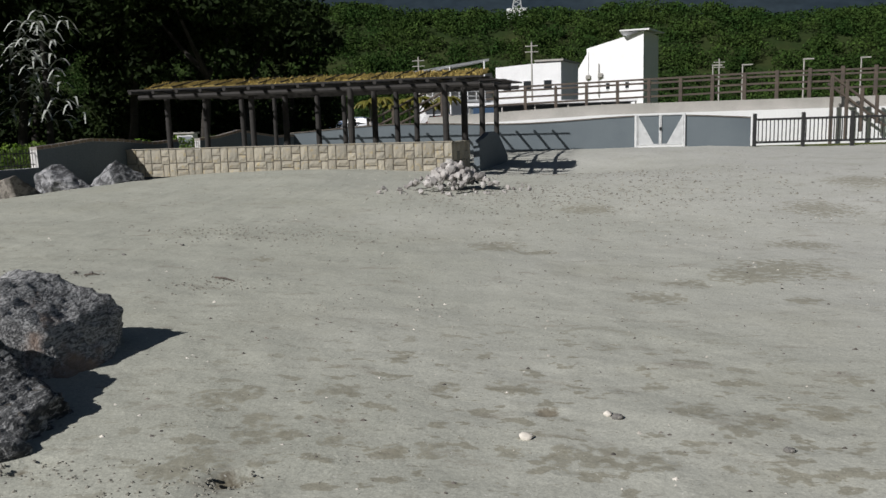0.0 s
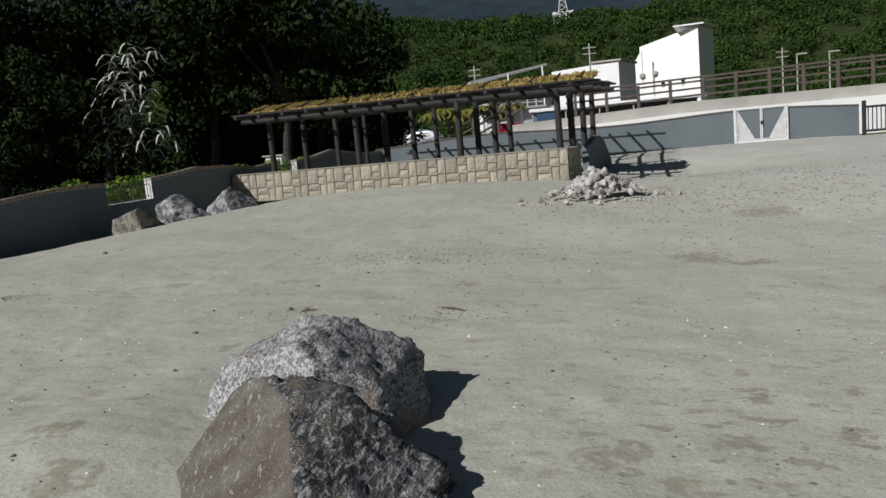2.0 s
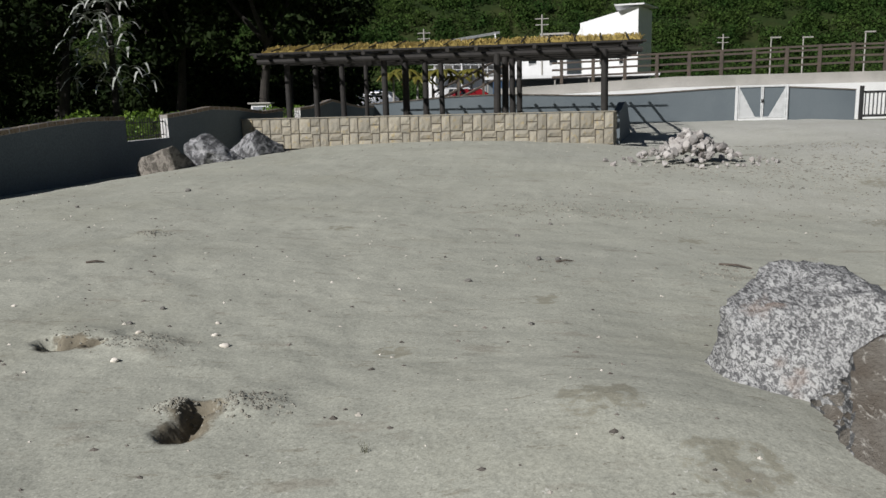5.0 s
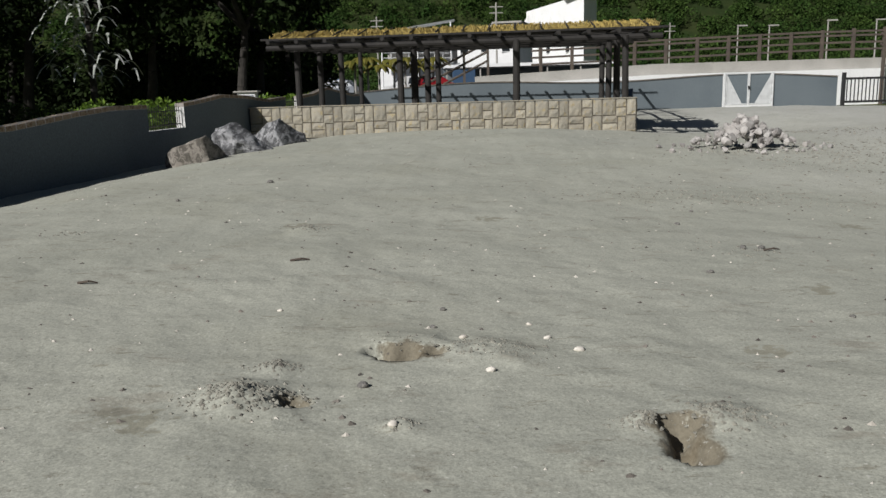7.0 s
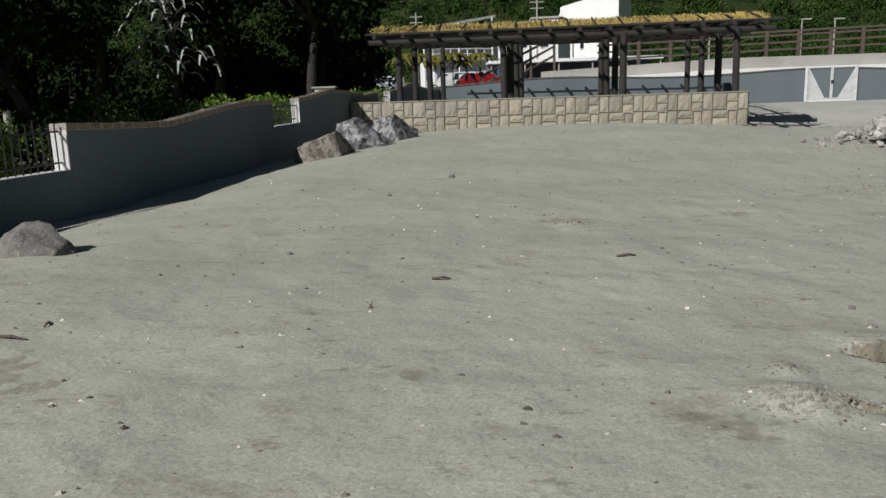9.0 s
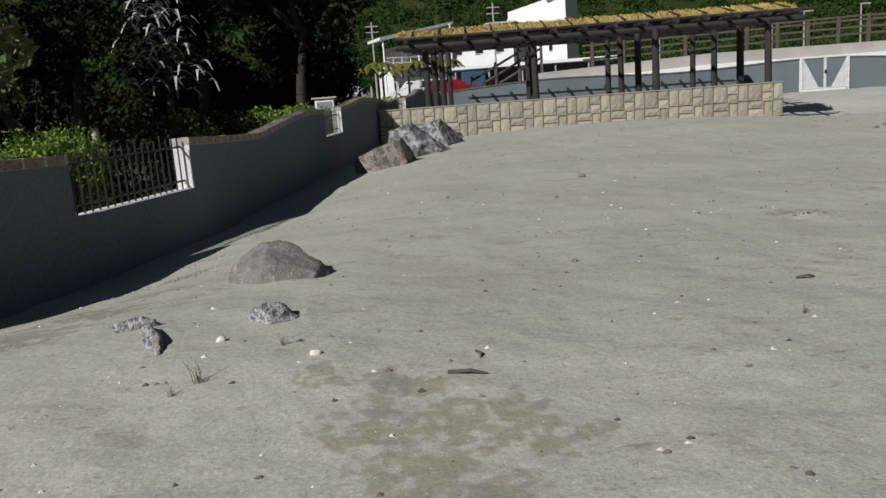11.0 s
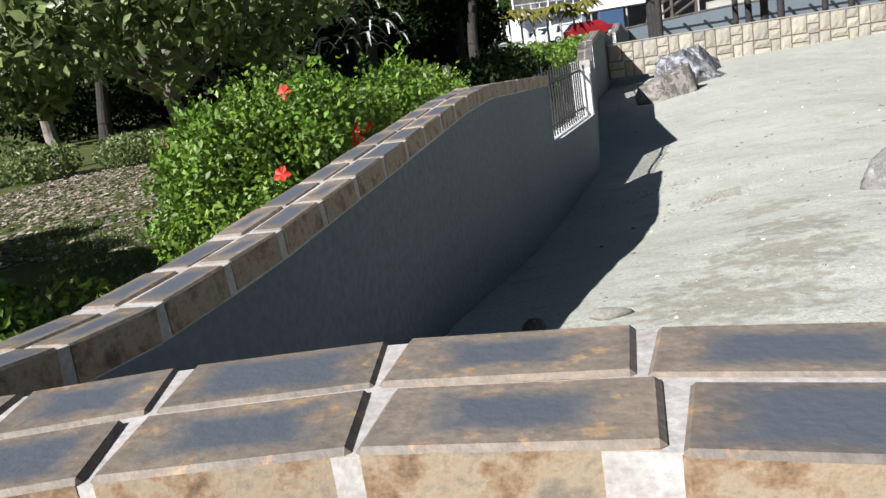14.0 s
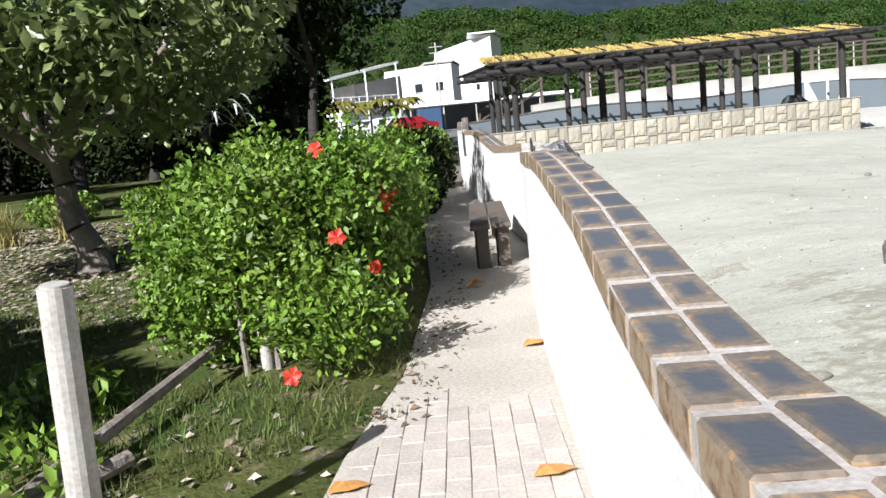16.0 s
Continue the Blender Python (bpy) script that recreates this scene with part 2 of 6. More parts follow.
M_IRON = material("dark_iron", (0.03, 0.03, 0.03), None, 8, 60, 0.5, 0.2, 0.002)
M_GATE = material("gate_paint", (0.62, 0.63, 0.63), None, 4, 50, 0.5, 0.1, 0.002)
M_LEAF = material("hedge_leaf", (0.105, 0.20, 0.018), (0.155, 0.24, 0.03), 1.5, 20, 0.5, 0, 0, island=0.6, trans=0.2)
# leaf colour darkened to hold the deep shade of the grove
M_LEAFSHADED = material("shaded_leaf", (0.012, 0.022, 0.007), (0.026, 0.04, 0.012), 0.7, 12, 0.7, 0, 0, island=0.6, trans=0.1, spec=0.06)
M_WOODS = material("hill_leaf", (0.02, 0.05, 0.010), (0.05, 0.084, 0.018), 0.09, 1.5, 0.8, 0, 0, island=0.5, spec=0.1)
# darker copy of the bark: grove shade is in its colour
M_BARKSHADED = material("shaded_bark", (0.045, 0.04, 0.034), (0.028, 0.025, 0.022), 5, 40, 0.95, 0.9, 0.02)
M_BARK = material("bark", (0.24, 0.21, 0.18), (0.14, 0.12, 0.10), 5, 40, 0.95, 0.9, 0.02)

M_CLOD = material("sand_clod", (0.27, 0.26, 0.22), (0.20, 0.19, 0.16), 3, 60, 0.95, 0, 0, island=0.3)

# ---- shapes ----
def mesh_of(bm, mat, name="mesh", smooth=False):
    me = bpy.data.meshes.new(name)
    bm.normal_update()
    bm.to_mesh(me)
    bm.free()
    if smooth:
        me.shade_smooth()
    for mm in (mat if isinstance(mat, (list, tuple)) else [mat]):
        me.materials.append(mm)
    return me


def part(name, bm, mat, parent=None, label="", smooth=False):
    """One mesh object from a bmesh, under a thing or a part."""
    ob = new(name, mesh_of(bm, mat, name, smooth))
    if parent is not None:
        ob.parent = parent
        ob.matrix_parent_inverse = parent_inverse(parent)
    if label:
        ob["label"] = label
    return ob


def parent_inverse(parent):
    return parent.matrix_basis.inverted() if parent.parent is None else Matrix()


def thing(name, at, label, category, group="", kind=""):
    ob = new(name)
    ob.location = at
    ob.empty_display_size = 0.1
    return tagged(ob, label, category, group, kind)


def box(bm, c, size, rz=0.0, m=None, bevel=0.0):
    mat = Matrix.Translation(c) @ Matrix.Rotation(rz, 4, "Z") @ Matrix.Diagonal((*size, 1)) if m is None else m @ Matrix.Diagonal((*size, 1))
    r = bmesh.ops.create_cube(bm, size=1, matrix=mat)
    if bevel:
        es = list({e for v in r["verts"] for e in v.link_edges})
        bmesh.ops.bevel(bm, geom=es, offset=bevel, segments=1, affect="EDGES")
    return r


def rod(bm, a, b, r0, r1=None, n=8):
    a, b = Vector(a), Vector(b)
    d = b - a
    m = Matrix.Translation((a + b) / 2) @ d.to_track_quat("Z", "Y").to_matrix().to_4x4()
    bmesh.ops.create_cone(bm, cap_ends=True, segments=n, radius1=r0, radius2=r0 if r1 is None else r1, depth=d.length, matrix=m)


def quads(name, verts, faces, mat, parent=None, label="", smooth=False):
    me = bpy.data.meshes.new(name)
    me.from_pydata(verts, [], faces)
    me.materials.append(mat)
    if smooth:
        me.shade_smooth()
    ob = new(name, me)
    if parent is not None:
        ob.parent = parent
        ob.matrix_parent_inverse = parent.matrix_basis.inverted()
    if label:
        ob["label"] = label
    return ob


def leaf_cloud(name, centres, size, mat, rng, parent=None, label="", droop=0.0, aspect=0.5, spread=1.0):
    """Many small folded leaves, each of two quads that share a midrib."""
    n = len(centres)
    c = np.asarray(centres, float)
    d = rng.normal(size=(n, 3)) * (1, 1, spread)
    d[:, 2] -= droop
    d /= np.linalg.norm(d, axis=1)[:, None] + 1e-9
    u = rng.normal(size=(n, 3))
    w = np.cross(d, u)
    w /= np.linalg.norm(w, axis=1)[:, None] + 1e-9
    nn = np.cross(d, w)
    s = (size * rng.uniform(0.6, 1.3, n))[:, None]
    tip, root = c + d * s * 0.5, c - d * s * 0.5
    l = c + w * s * aspect * 0.5 + nn * s * 0.1
    r = c - w * s * aspect * 0.5 + nn * s * 0.1
    v = np.stack([root, l, tip, r], 1).reshape(-1, 3)
    i = np.arange(n) * 4
    f = np.concatenate([np.stack([i, i + 1, i + 2], 1), np.stack([i, i + 2, i + 3], 1)])
    me = bpy.data.meshes.new(name)
    me.vertices.add(len(v))
    me.vertices.foreach_set("co", v.ravel())
    me.loops.add(f.size)
    me.loops.foreach_set("vertex_index", f.ravel())
    me.polygons.add(len(f))
    me.polygons.foreach_set("loop_start", np.arange(len(f)) * 3)
    me.update(calc_edges=True)
    me.materials.append(mat)
    ob = new(name, me)
    if parent is not None:
        ob.parent = parent
        ob.matrix_parent_inverse = parent.matrix_basis.inverted()
    if label:
        ob["label"] = label
    return ob


def lerp_table(t, table):
    if t <= table[0][0]:
        return table[0][1]
    for (a, va), (b, vb) in zip(table, table[1:]):
        if t <= b:
            k = (t - a) / (b - a)
            return va + (vb - va) * k
    return table[-1][1]


def bump2(x, y, cx, cy, r, h):
    return h * math.exp(-((x - cx) ** 2 + (y - cy) ** 2) / (r * r))

# ---- plan ----
GROUND = -0.31
WALL_X = [(3.4, -15.54), (3.93, -15.41), (4.41, -15.29), (5.75, -14.96), (7.9, -14.50), (9.4, -14.12), (11.35, -13.56), (14.5, -13.17), (20.4, -12.46), (23.8, -11.74), (34.3, -9.45), (60, -4.0)]
def wall_x(y):
    return lerp_table(y, WALL_X)


END_Y = [(-15.5, 3.77), (-15.2, 3.78), (-15.0, 3.81), (-14.7, 3.815), (-14.42, 3.77), (-14.1, 3.68), (-13.77, 3.54), (-13.4, 3.37), (-12.5, 3.14), (-11.8, 3.04)]


def end_y(x):
    return lerp_table(x, END_Y)


# burrows and the loose sand thrown out of them: x, y, radius, depth or height
HOLES = [(-6.92, 5.29, 0.05, -0.10), (-6.80, 5.22, 0.07, -0.22), (-6.63, 5.25, 0.04, -0.07), (-6.38, 5.26, 0.2, 0.045), (-6.8, 5.42, 0.16, 0.025), (-5.70, 4.34, 0.05, -0.15), (-5.71, 4.22, 0.05, -0.09), (-5.70, 4.13, 0.07, -0.07),
         (-5.53, 4.40, 0.14, 0.04), (-5.82, 4.38, 0.08, 0.035), (-7.45, 4.62, 0.17, 0.06), (-7.24, 4.61, 0.045, -0.08), (-7.39, 5.02, 0.08, 0.03), (-6.78, 4.36, 0.05, 0.03), (-0.59, 3.44, 0.06, -0.08), (-1.6, 3.42, 0.06, -0.08),
         (0.91, 4.48, 0.05, -0.03), (-7.82, 8.63, 0.16, 0.05), (-7.95, 8.6, 0.07, -0.05)]


# the yard falls gently towards the east in its near half: x, level
FALL = [(-13, -0.10), (-9, -0.12), (-7.5, -0.17), (-6, -0.25), (-4, -0.31), (-2.4, -0.41), (-1, -0.45), (0.5, -0.52), (2, -0.55), (6, -0.58)]


def sand_z(x, y):
    if x < -11.9 and y < end_y(x) - 0.12:
        return -0.9
    near = lerp_table(x, FALL)
    k = min(1.0, max(0.0, (y - 10.5) / 8.5))
    z = near + (-0.10 - near) * k * k * (3 - 2 * k)
    z += bump2(x, y, -12.7, 6.1, 1.8, 0.13) + bump2(x, y, -5.5, 20.5, 3.5, 0.16)
    z += bump2(x, y, -1.5, 19.0, 2.2, -0.10) + bump2(x, y, 6, 31, 6, 0.15) + bump2(x, y, 14, 30, 6, -0.12) + bump2(x, y, 1.6, 24.6, 3.0, -0.42) + bump2(x, y, -3.8, 4.2, 1.0, 0.22)
    d = max(0.0, x - wall_x(y))
    z += -0.29 * math.exp(-(d / 1.7) ** 2) * min(1, max(0, (y - 5.5) / 3))
    z += 0.03 * noise.noise((x * 0.6, y * 0.6, 0)) + 0.018 * noise.noise((x * 1.9, y * 1.9, 3)) + 0.008 * noise.noise((x * 6, y * 6, 5))
    if y < 9.5:
        for hx, hy, r, h in HOLES:
            if abs(x - hx) < 0.8 and abs(y - hy) < 0.8:
                dd = math.hypot(x - hx, y - hy) / r * (1 + 0.35 * noise.noise((x * 7, y * 7, 1)))
                z += h * (max(0.0, 1 - dd * dd * dd * dd * 0.2) if h < 0 and dd < 1.5 else math.exp(-dd * dd) if h > 0 else 0) * (1 + 0.4 * noise.noise((x * 14, y * 14, 2)) * (h > 0))
    if y < 3.4 and x < -9:
        k = min(1, (3.4 - y) / 3.0) * min(1, (-9 - x) / 2)
        k = k * k * (3 - 2 * k)
        z = z * (1 - k) + (GROUND + 0.02) * k
    return z


# ---- ground ----
def grid_sheet(name, xs_of, ys, zf, mat):
    verts, faces = [], []
    n = None
    for y in ys:
        row = xs_of(y)
        n = len(row)
        verts += [(x, y, zf(x, y)) for x in row]
    for j in range(len(ys) - 1):
        for i in range(n - 1):
            k = j * n + i
            faces.append((k, k + 1, k + n + 1, k + n))
    return quads(name, verts, faces, mat, smooth=True)


def ground_row(y):
    w = wall_x(min(max(y, 4), 34)) if y > 3.8 else -11.7
    return [-1500, -300, -60, w - 2.5, w - 0.15, w - 0.1, 45, 45.1, 300, 1500]


def ground_z(x, y):
    w = wall_x(min(max(y, 4), 34)) if y > 3.8 else -11.7
    return -1.0 if -39 < y < 34.35 and w - 0.12 < x < 45.05 else GROUND


g = grid_sheet("ground", ground_row, [-1500, -100, -40, -38.9, 0, 3.78, 3.92] + [4.5 + i for i in range(30)] + [34.3, 34.4, 60, 150, 400, 1500], ground_z, M_GRASS)
tagged(g, "grassy ground of the garden with bare earth", "ground", kind="structure")
ys = [-40, -20, -8, -3, -1] + [0.2 + 0.12 * i for i in range(28)] + [3.56 + 0.055 * i for i in range(8)] + [4.0 + 0.022 * i for i in range(68)] + [5.5 + 0.056 * i for i in range(36)] + [7.52 + 0.12 * i for i in range(30)] + [11.12 + 0.25 * i for i in range(94)]
fr = [0.052 * i for i in range(135)] + [7.02 + 0.027 * i for i in range(114)] + [10.1 + 0.052 * i for i in range(21)] + [11.18 + 0.09 * i for i in range(70)] + [17.5 + 0.3 * i for i in range(85)]
sand = grid_sheet("sand", lambda y: [wall_x(y) - 0.12 + f for f in fr], ys, sand_z, SAND)
tagged(sand, "pale beach sand with pebbles and damp stains", "sand", kind="structure")


# ---- boundary walls ----
TOP1 = [(3.38, 0.70), (3.93, 0.68), (4.2, 0.65), (4.4, 0.64), (4.9, 0.66), (5.75, 0.74), (6.5, 0.80), (7.0, 0.84), (7.6, 0.86), (8.3, 0.83), (9.4, 0.79)]
TOP2 = [(11.35, 0.80), (12.2, 0.76), (14.0, 0.70), (14.8, 0.76), (16.0, 0.86), (17.2, 0.93), (18.6, 0.92)]
TOP3 = [(20.4, 0.92), (21.2, 0.98), (22.4, 1.10), (23.6, 1.06), (25.2, 0.92), (26.4, 0.98)]
TOP4 = [(27.6, 0.98), (28.8, 1.05), (30.2, 1.25), (31.6, 1.10), (33.0, 0.96), (34.3, 0.98)]
THICK = 0.225


def wall_run(name, y0, y1, top, label, bottom=-0.6, step=0.25, mat=M_PLASTER, drop=0.09):
    """A wall that follows the curved line of the garden wall between y0 and y1."""
    n = max(2, round((y1 - y0) / step) + 1)
    verts, faces = [], []
    for k in range(n):
        y = y0 + (y1 - y0) * k / (n - 1)
        x, z = wall_x(y), top(y) - drop
        verts += [(x - THICK + 0.012, y, bottom), (x - 0.012, y, bottom), (x - 0.012, y, z), (x - THICK + 0.012, y, z)]
    for k in range(n - 1):
        a, b = k * 4, k * 4 + 4
        for s in range(4):
            t = (s + 1) % 4
            faces.append((a + s, b + s, b + t, a + t))
    faces += [(0, 1, 2, 3), tuple(4 * (n - 1) + s for s in (3, 2, 1, 0))]
    ob = quads(name, verts, faces, mat)
    # sand side gets the grey, with part of its shade in the colour
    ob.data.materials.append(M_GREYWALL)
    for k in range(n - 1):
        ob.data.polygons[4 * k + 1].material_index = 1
    return tagged(ob, label, "wall", kind="structure")


def tile_material():
    m = material("slate_tile", (0.225, 0.18, 0.135), (0.165, 0.14, 0.112), 9, 70, 0.6, 0.5, 0.006, piece=0.25, c=(0.34, 0.225, 0.125))
    nt = m.node_tree
    s = nt.nodes["Principled BSDF"]
    old = s.inputs["Base Color"].links[0].from_socket
    # worn blue-grey middle of the face, brown rim
    g = nt.nodes.new("ShaderNodeTexCoord").outputs["Generated"]
    sep = nt.nodes.new("ShaderNodeSeparateXYZ")
    nt.links.new(g, sep.inputs[0])

    def edge(out):
        a = nt.nodes.new("ShaderNodeMath")
        a.operation = "SUBTRACT"
        a.inputs[1].default_value = 0.5
        nt.links.new(out, a.inputs[0])
        b = nt.nodes.new("ShaderNodeMath")
        b.operation = "ABSOLUTE"
        nt.links.new(a.outputs[0], b.inputs[0])
        return b.outputs[0]
    mx = nt.nodes.new("ShaderNodeMath")
    mx.operation = "MAXIMUM"
    nt.links.new(edge(sep.outputs["X"]), mx.inputs[0])
    nt.links.new(edge(sep.outputs["Y"]), mx.inputs[1])
    ad = nt.nodes.new("ShaderNodeMath")
    ad.operation = "MULTIPLY_ADD"
    ad.inputs[1].default_value = 0.3
    nt.links.new(noise_node(nt, 14, 4, 0.6, nt.nodes.new("ShaderNodeNewGeometry").outputs["Position"]), ad.inputs[0])
    nt.links.new(mx.outputs[0], ad.inputs[2])
    r2 = nt.nodes.new("ShaderNodeMath")
    r2.operation = "MULTIPLY_ADD"
    r2.inputs[1].default_value = 0.22
    nt.links.new(nt.nodes.new("ShaderNodeObjectInfo").outputs["Random"], r2.inputs[0])
    nt.links.new(ad.outputs[0], r2.inputs[2])
    fac = ramp(nt, r2.outputs[0], [(0.46, (1,)), (0.64, (0,))])
    top = nt.nodes.new("ShaderNodeMath")
    top.operation = "GREATER_THAN"
    top.inputs[1].default_value = 0.93
    nt.links.new(sep.outputs["Z"], top.inputs[0])
    f2 = nt.nodes.new("ShaderNodeMath")
    f2.operation = "MULTIPLY"
    nt.links.new(fac, f2.inputs[0])
    nt.links.new(top.outputs[0], f2.inputs[1])
    # broken ochre and cream sides, stained dark in places
    rough_side = noise_node(nt, 16, 6, 0.7, nt.nodes.new("ShaderNodeNewGeometry").outputs["Position"])
    side = ramp(nt, rough_side, [(0.34, (0.07, 0.052, 0.036)), (0.45, (0.22, 0.14, 0.08)), (0.54, (0.30, 0.235, 0.16)), (0.68, (0.17, 0.145, 0.11))])
    face = mix(nt, f2.outputs[0], old, (0.085, 0.095, 0.11))
    nt.links.new(mix(nt, top.outputs[0], side, face), s.inputs["Base Color"])
    return m


M_TILE = tile_material()


def tile_mesh(length, width, height, name="tile"):
    bm = bmesh.new()
    box(bm, (0, 0, -height / 2), (width, length, height), bevel=0.006)
    return mesh_of(bm, M_TILE, name)


TILES = [tile_mesh(0.246 + d, 0.1, 0.085) for d in (-0.012, 0.0, 0.008)]
TILE_RNG = random.Random(4)


def coping(wall, y0, y1, top, pitch=0.26):
    """Two rows of thick tiles laid in mortar along the top of a run of the garden wall."""
    n = round((y1 - y0) / pitch)
    for k in range(n):
        y = y0 + (k + 0.5) * (y1 - y0) / n
        dy = 0.1
        tx, tz = (wall_x(y + dy) - wall_x(y - dy)), (top(min(y + dy, y1)) - top(max(y - dy, y0)))
        yaw, pitch_a = -math.atan2(tx, 2 * dy), math.atan2(tz, 2 * dy)
        for row in (0, 1):
            ob = new("tile", TILES[TILE_RNG.randrange(3)])
            off = 0.056 if row == 0 else THICK - 0.056
            ob.matrix_basis = Matrix.Translation((wall_x(y) - off, y, top(y) + TILE_RNG.uniform(-0.003, 0.002))) @ Matrix.Rotation(yaw, 4, "Z") @ Matrix.Rotation(pitch_a, 4, "X")
            ob.parent = wall
    verts, faces = [], []
    m = max(3, round((y1 - y0) / 0.2))
    for k in range(m + 1):
        y = y0 + (y1 - y0) * k / m
        x, z = wall_x(y), top(y) - 0.0055
        verts += [(x - THICK + 0.007, y, z - 0.082), (x - 0.007, y, z - 0.082), (x - 0.007, y, z), (x - THICK + 0.007, y, z)]
    for k in range(m):
        a, b = 4 * k, 4 * k + 4
        faces += [(a + s, b + s, b + (s + 1) % 4, a + (s + 1) % 4) for s in range(4)]
    faces += [(0, 1, 2, 3), tuple(4 * m + s for s in (3, 2, 1, 0))]
    quads("mortar_bed", verts, faces, M_MORTAR, wall)


RUNS = [("wall_west", 3.38, 9.4, TOP1, "plastered garden wall, darker grey on its shaded sand side"), ("wall_west_middle", 11.35, 18.6, TOP2, "plastered garden wall with a curved tiled top"),
        ("wall_west_north", 20.4, 26.4, TOP3, "plastered garden wall with a wavy top"), ("wall_west_far", 27.6, 34.3, TOP4, "plastered garden wall with a wavy top")]
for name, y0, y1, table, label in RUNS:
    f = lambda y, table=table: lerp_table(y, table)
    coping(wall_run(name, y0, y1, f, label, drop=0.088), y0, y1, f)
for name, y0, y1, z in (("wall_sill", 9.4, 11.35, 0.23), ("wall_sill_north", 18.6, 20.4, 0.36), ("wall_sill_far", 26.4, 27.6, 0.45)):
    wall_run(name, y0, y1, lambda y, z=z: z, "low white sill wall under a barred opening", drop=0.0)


def bars(y0, y1, z0, z1, label):
    """A wrought iron grille in an opening of the wall."""
    t = thing("window_grille", (wall_x((y0 + y1) / 2) - THICK / 2, (y0 + y1) / 2, z0), label, "grille")
    for z in (z0 + 0.09, z1 - 0.10):
        bm = bmesh.new()
        rod(bm, (wall_x(y0) - THICK / 2, y0, z), (wall_x(y1) - THICK / 2, y1, z), 0.012, n=6)
        part("rail", bm, M_IRON, t)
    n = round((y1 - y0) / 0.11)
    for k in range(n):
        y = y0 + (k + 0.5) * (y1 - y0) / n
        x = wall_x(y) - THICK / 2
        bm = bmesh.new()
        rod(bm, (x, y, z0 - 0.01), (x, y, z1 + (0.05 if k % 4 == 2 else 0)), 0.009, n=6)
        part("bar", bm, M_IRON, t)
    return t


bars(9.4, 11.35, 0.23, 0.80, "black wrought iron grille in the wall opening")
bars(18.6, 20.4, 0.36, 0.86, "black wrought iron grille in the wall opening")
bars(26.4, 27.6, 0.45, 0.92, "black wrought iron grille in the wall opening")

# end wall beside the walk
TOPE = [(-15.55, 0.712), (-14.0, 0.705), (-13.2, 0.69), (-11.8, 0.66)]
def end_wall():
    x0, x1, n = -15.465, -11.85, 40

    def strip(lo, hi, front, back):
        verts, faces = [], []
        for k in range(n + 1):
            x = x0 + (x1 - x0) * k / n
            t = lerp_table(x, TOPE)
            k2 = math.hypot(1, (end_y(x + 0.1) - end_y(x - 0.1)) / 0.2)
            yf, yb = end_y(x) - front * k2, end_y(x) - back * k2
            verts += [(x, yf, lo(t)), (x, yf, hi(t)), (x, yb, hi(t)), (x, yb, lo(t))]
        for k in range(n):
            q, r = 4 * k, 4 * k + 4
            faces.extend((q + s, q + (s + 1) % 4, r + (s + 1) % 4, r + s) for s in range(4))
        faces += [(3, 2, 1, 0), tuple(4 * n + s for s in range(4))]
        return verts, faces
    w = tagged(quads("wall_south", *strip(lambda t: -0.6, lambda t: t - 0.092, 0.276, 0.012), M_PLASTER), "low plastered end wall with a tiled top", "wall", kind="structure")
    quads("mortar_bed", *strip(lambda t: t - 0.09, lambda t: t - 0.006, 0.2965, 0.005), M_MORTAR, w)
    me = [tile_mesh(0.256, 0.143, 0.086), tile_mesh(0.256, 0.141, 0.086)]
    rng = random.Random(9)
    joints = [-15.46, -15.18, -14.97, -14.69, -14.39, -14.08, -13.80, -13.54, -13.28, -13.02, -12.76, -12.5, -12.24, -11.98]
    for xa, xb in zip(joints, joints[1:]):
        xc = (xa + xb) / 2
        s = math.atan2(lerp_table(xc + 0.1, TOPE) - lerp_table(xc - 0.1, TOPE), 0.2)
        yaw = math.atan2(end_y(xc + 0.1) - end_y(xc - 0.1), 0.2)
        length = ((xb - xa) / math.cos(yaw) - 0.016) / 0.256
        for off in (0.073, 0.228):
            ob = new("tile", me[rng.randrange(2)])
            ob.matrix_basis = Matrix.Translation((xc, end_y(xc) - off / math.cos(yaw), lerp_table(xc, TOPE) + rng.uniform(-0.002, 0.002))) @ Matrix.Rotation(yaw, 4, "Z") @ Matrix.Rotation(-s, 4, "Y") @ Matrix.Rotation(math.pi / 2, 4, "Z") @ Matrix.Diagonal((1, length, 1, 1))
            ob.parent = w



end_wall()

# far grey wall with its gate
def grey_top(x):
    return 1.15 + 0.10 * math.cos((x - 6.2) * 0.55) + 0.07 * math.sin(x * 0.23 + 1.2)


def straight_wall(name, x0, x1, y, topf, thick, mat, label, bottom=-0.6, step=0.4):
    n = max(2, round((x1 - x0) / step))
    verts, faces = [], []
    for k in range(n + 1):
        x = x0 + (x1 - x0) * k / n
        verts += [(x, y, bottom), (x, y, topf(x)), (x, y + thick, topf(x)), (x, y + thick, bottom)]
    for k in range(n):
        a, b = 4 * k, 4 * k + 4
        faces += [(a + s, a + (s + 1) % 4, b + (s + 1) % 4, b + s) for s in range(4)]
    faces += [(3, 2, 1, 0), tuple(4 * n + s for s in range(4))]
    return tagged(quads(name, verts, faces, mat), label, "wall", kind="structure")


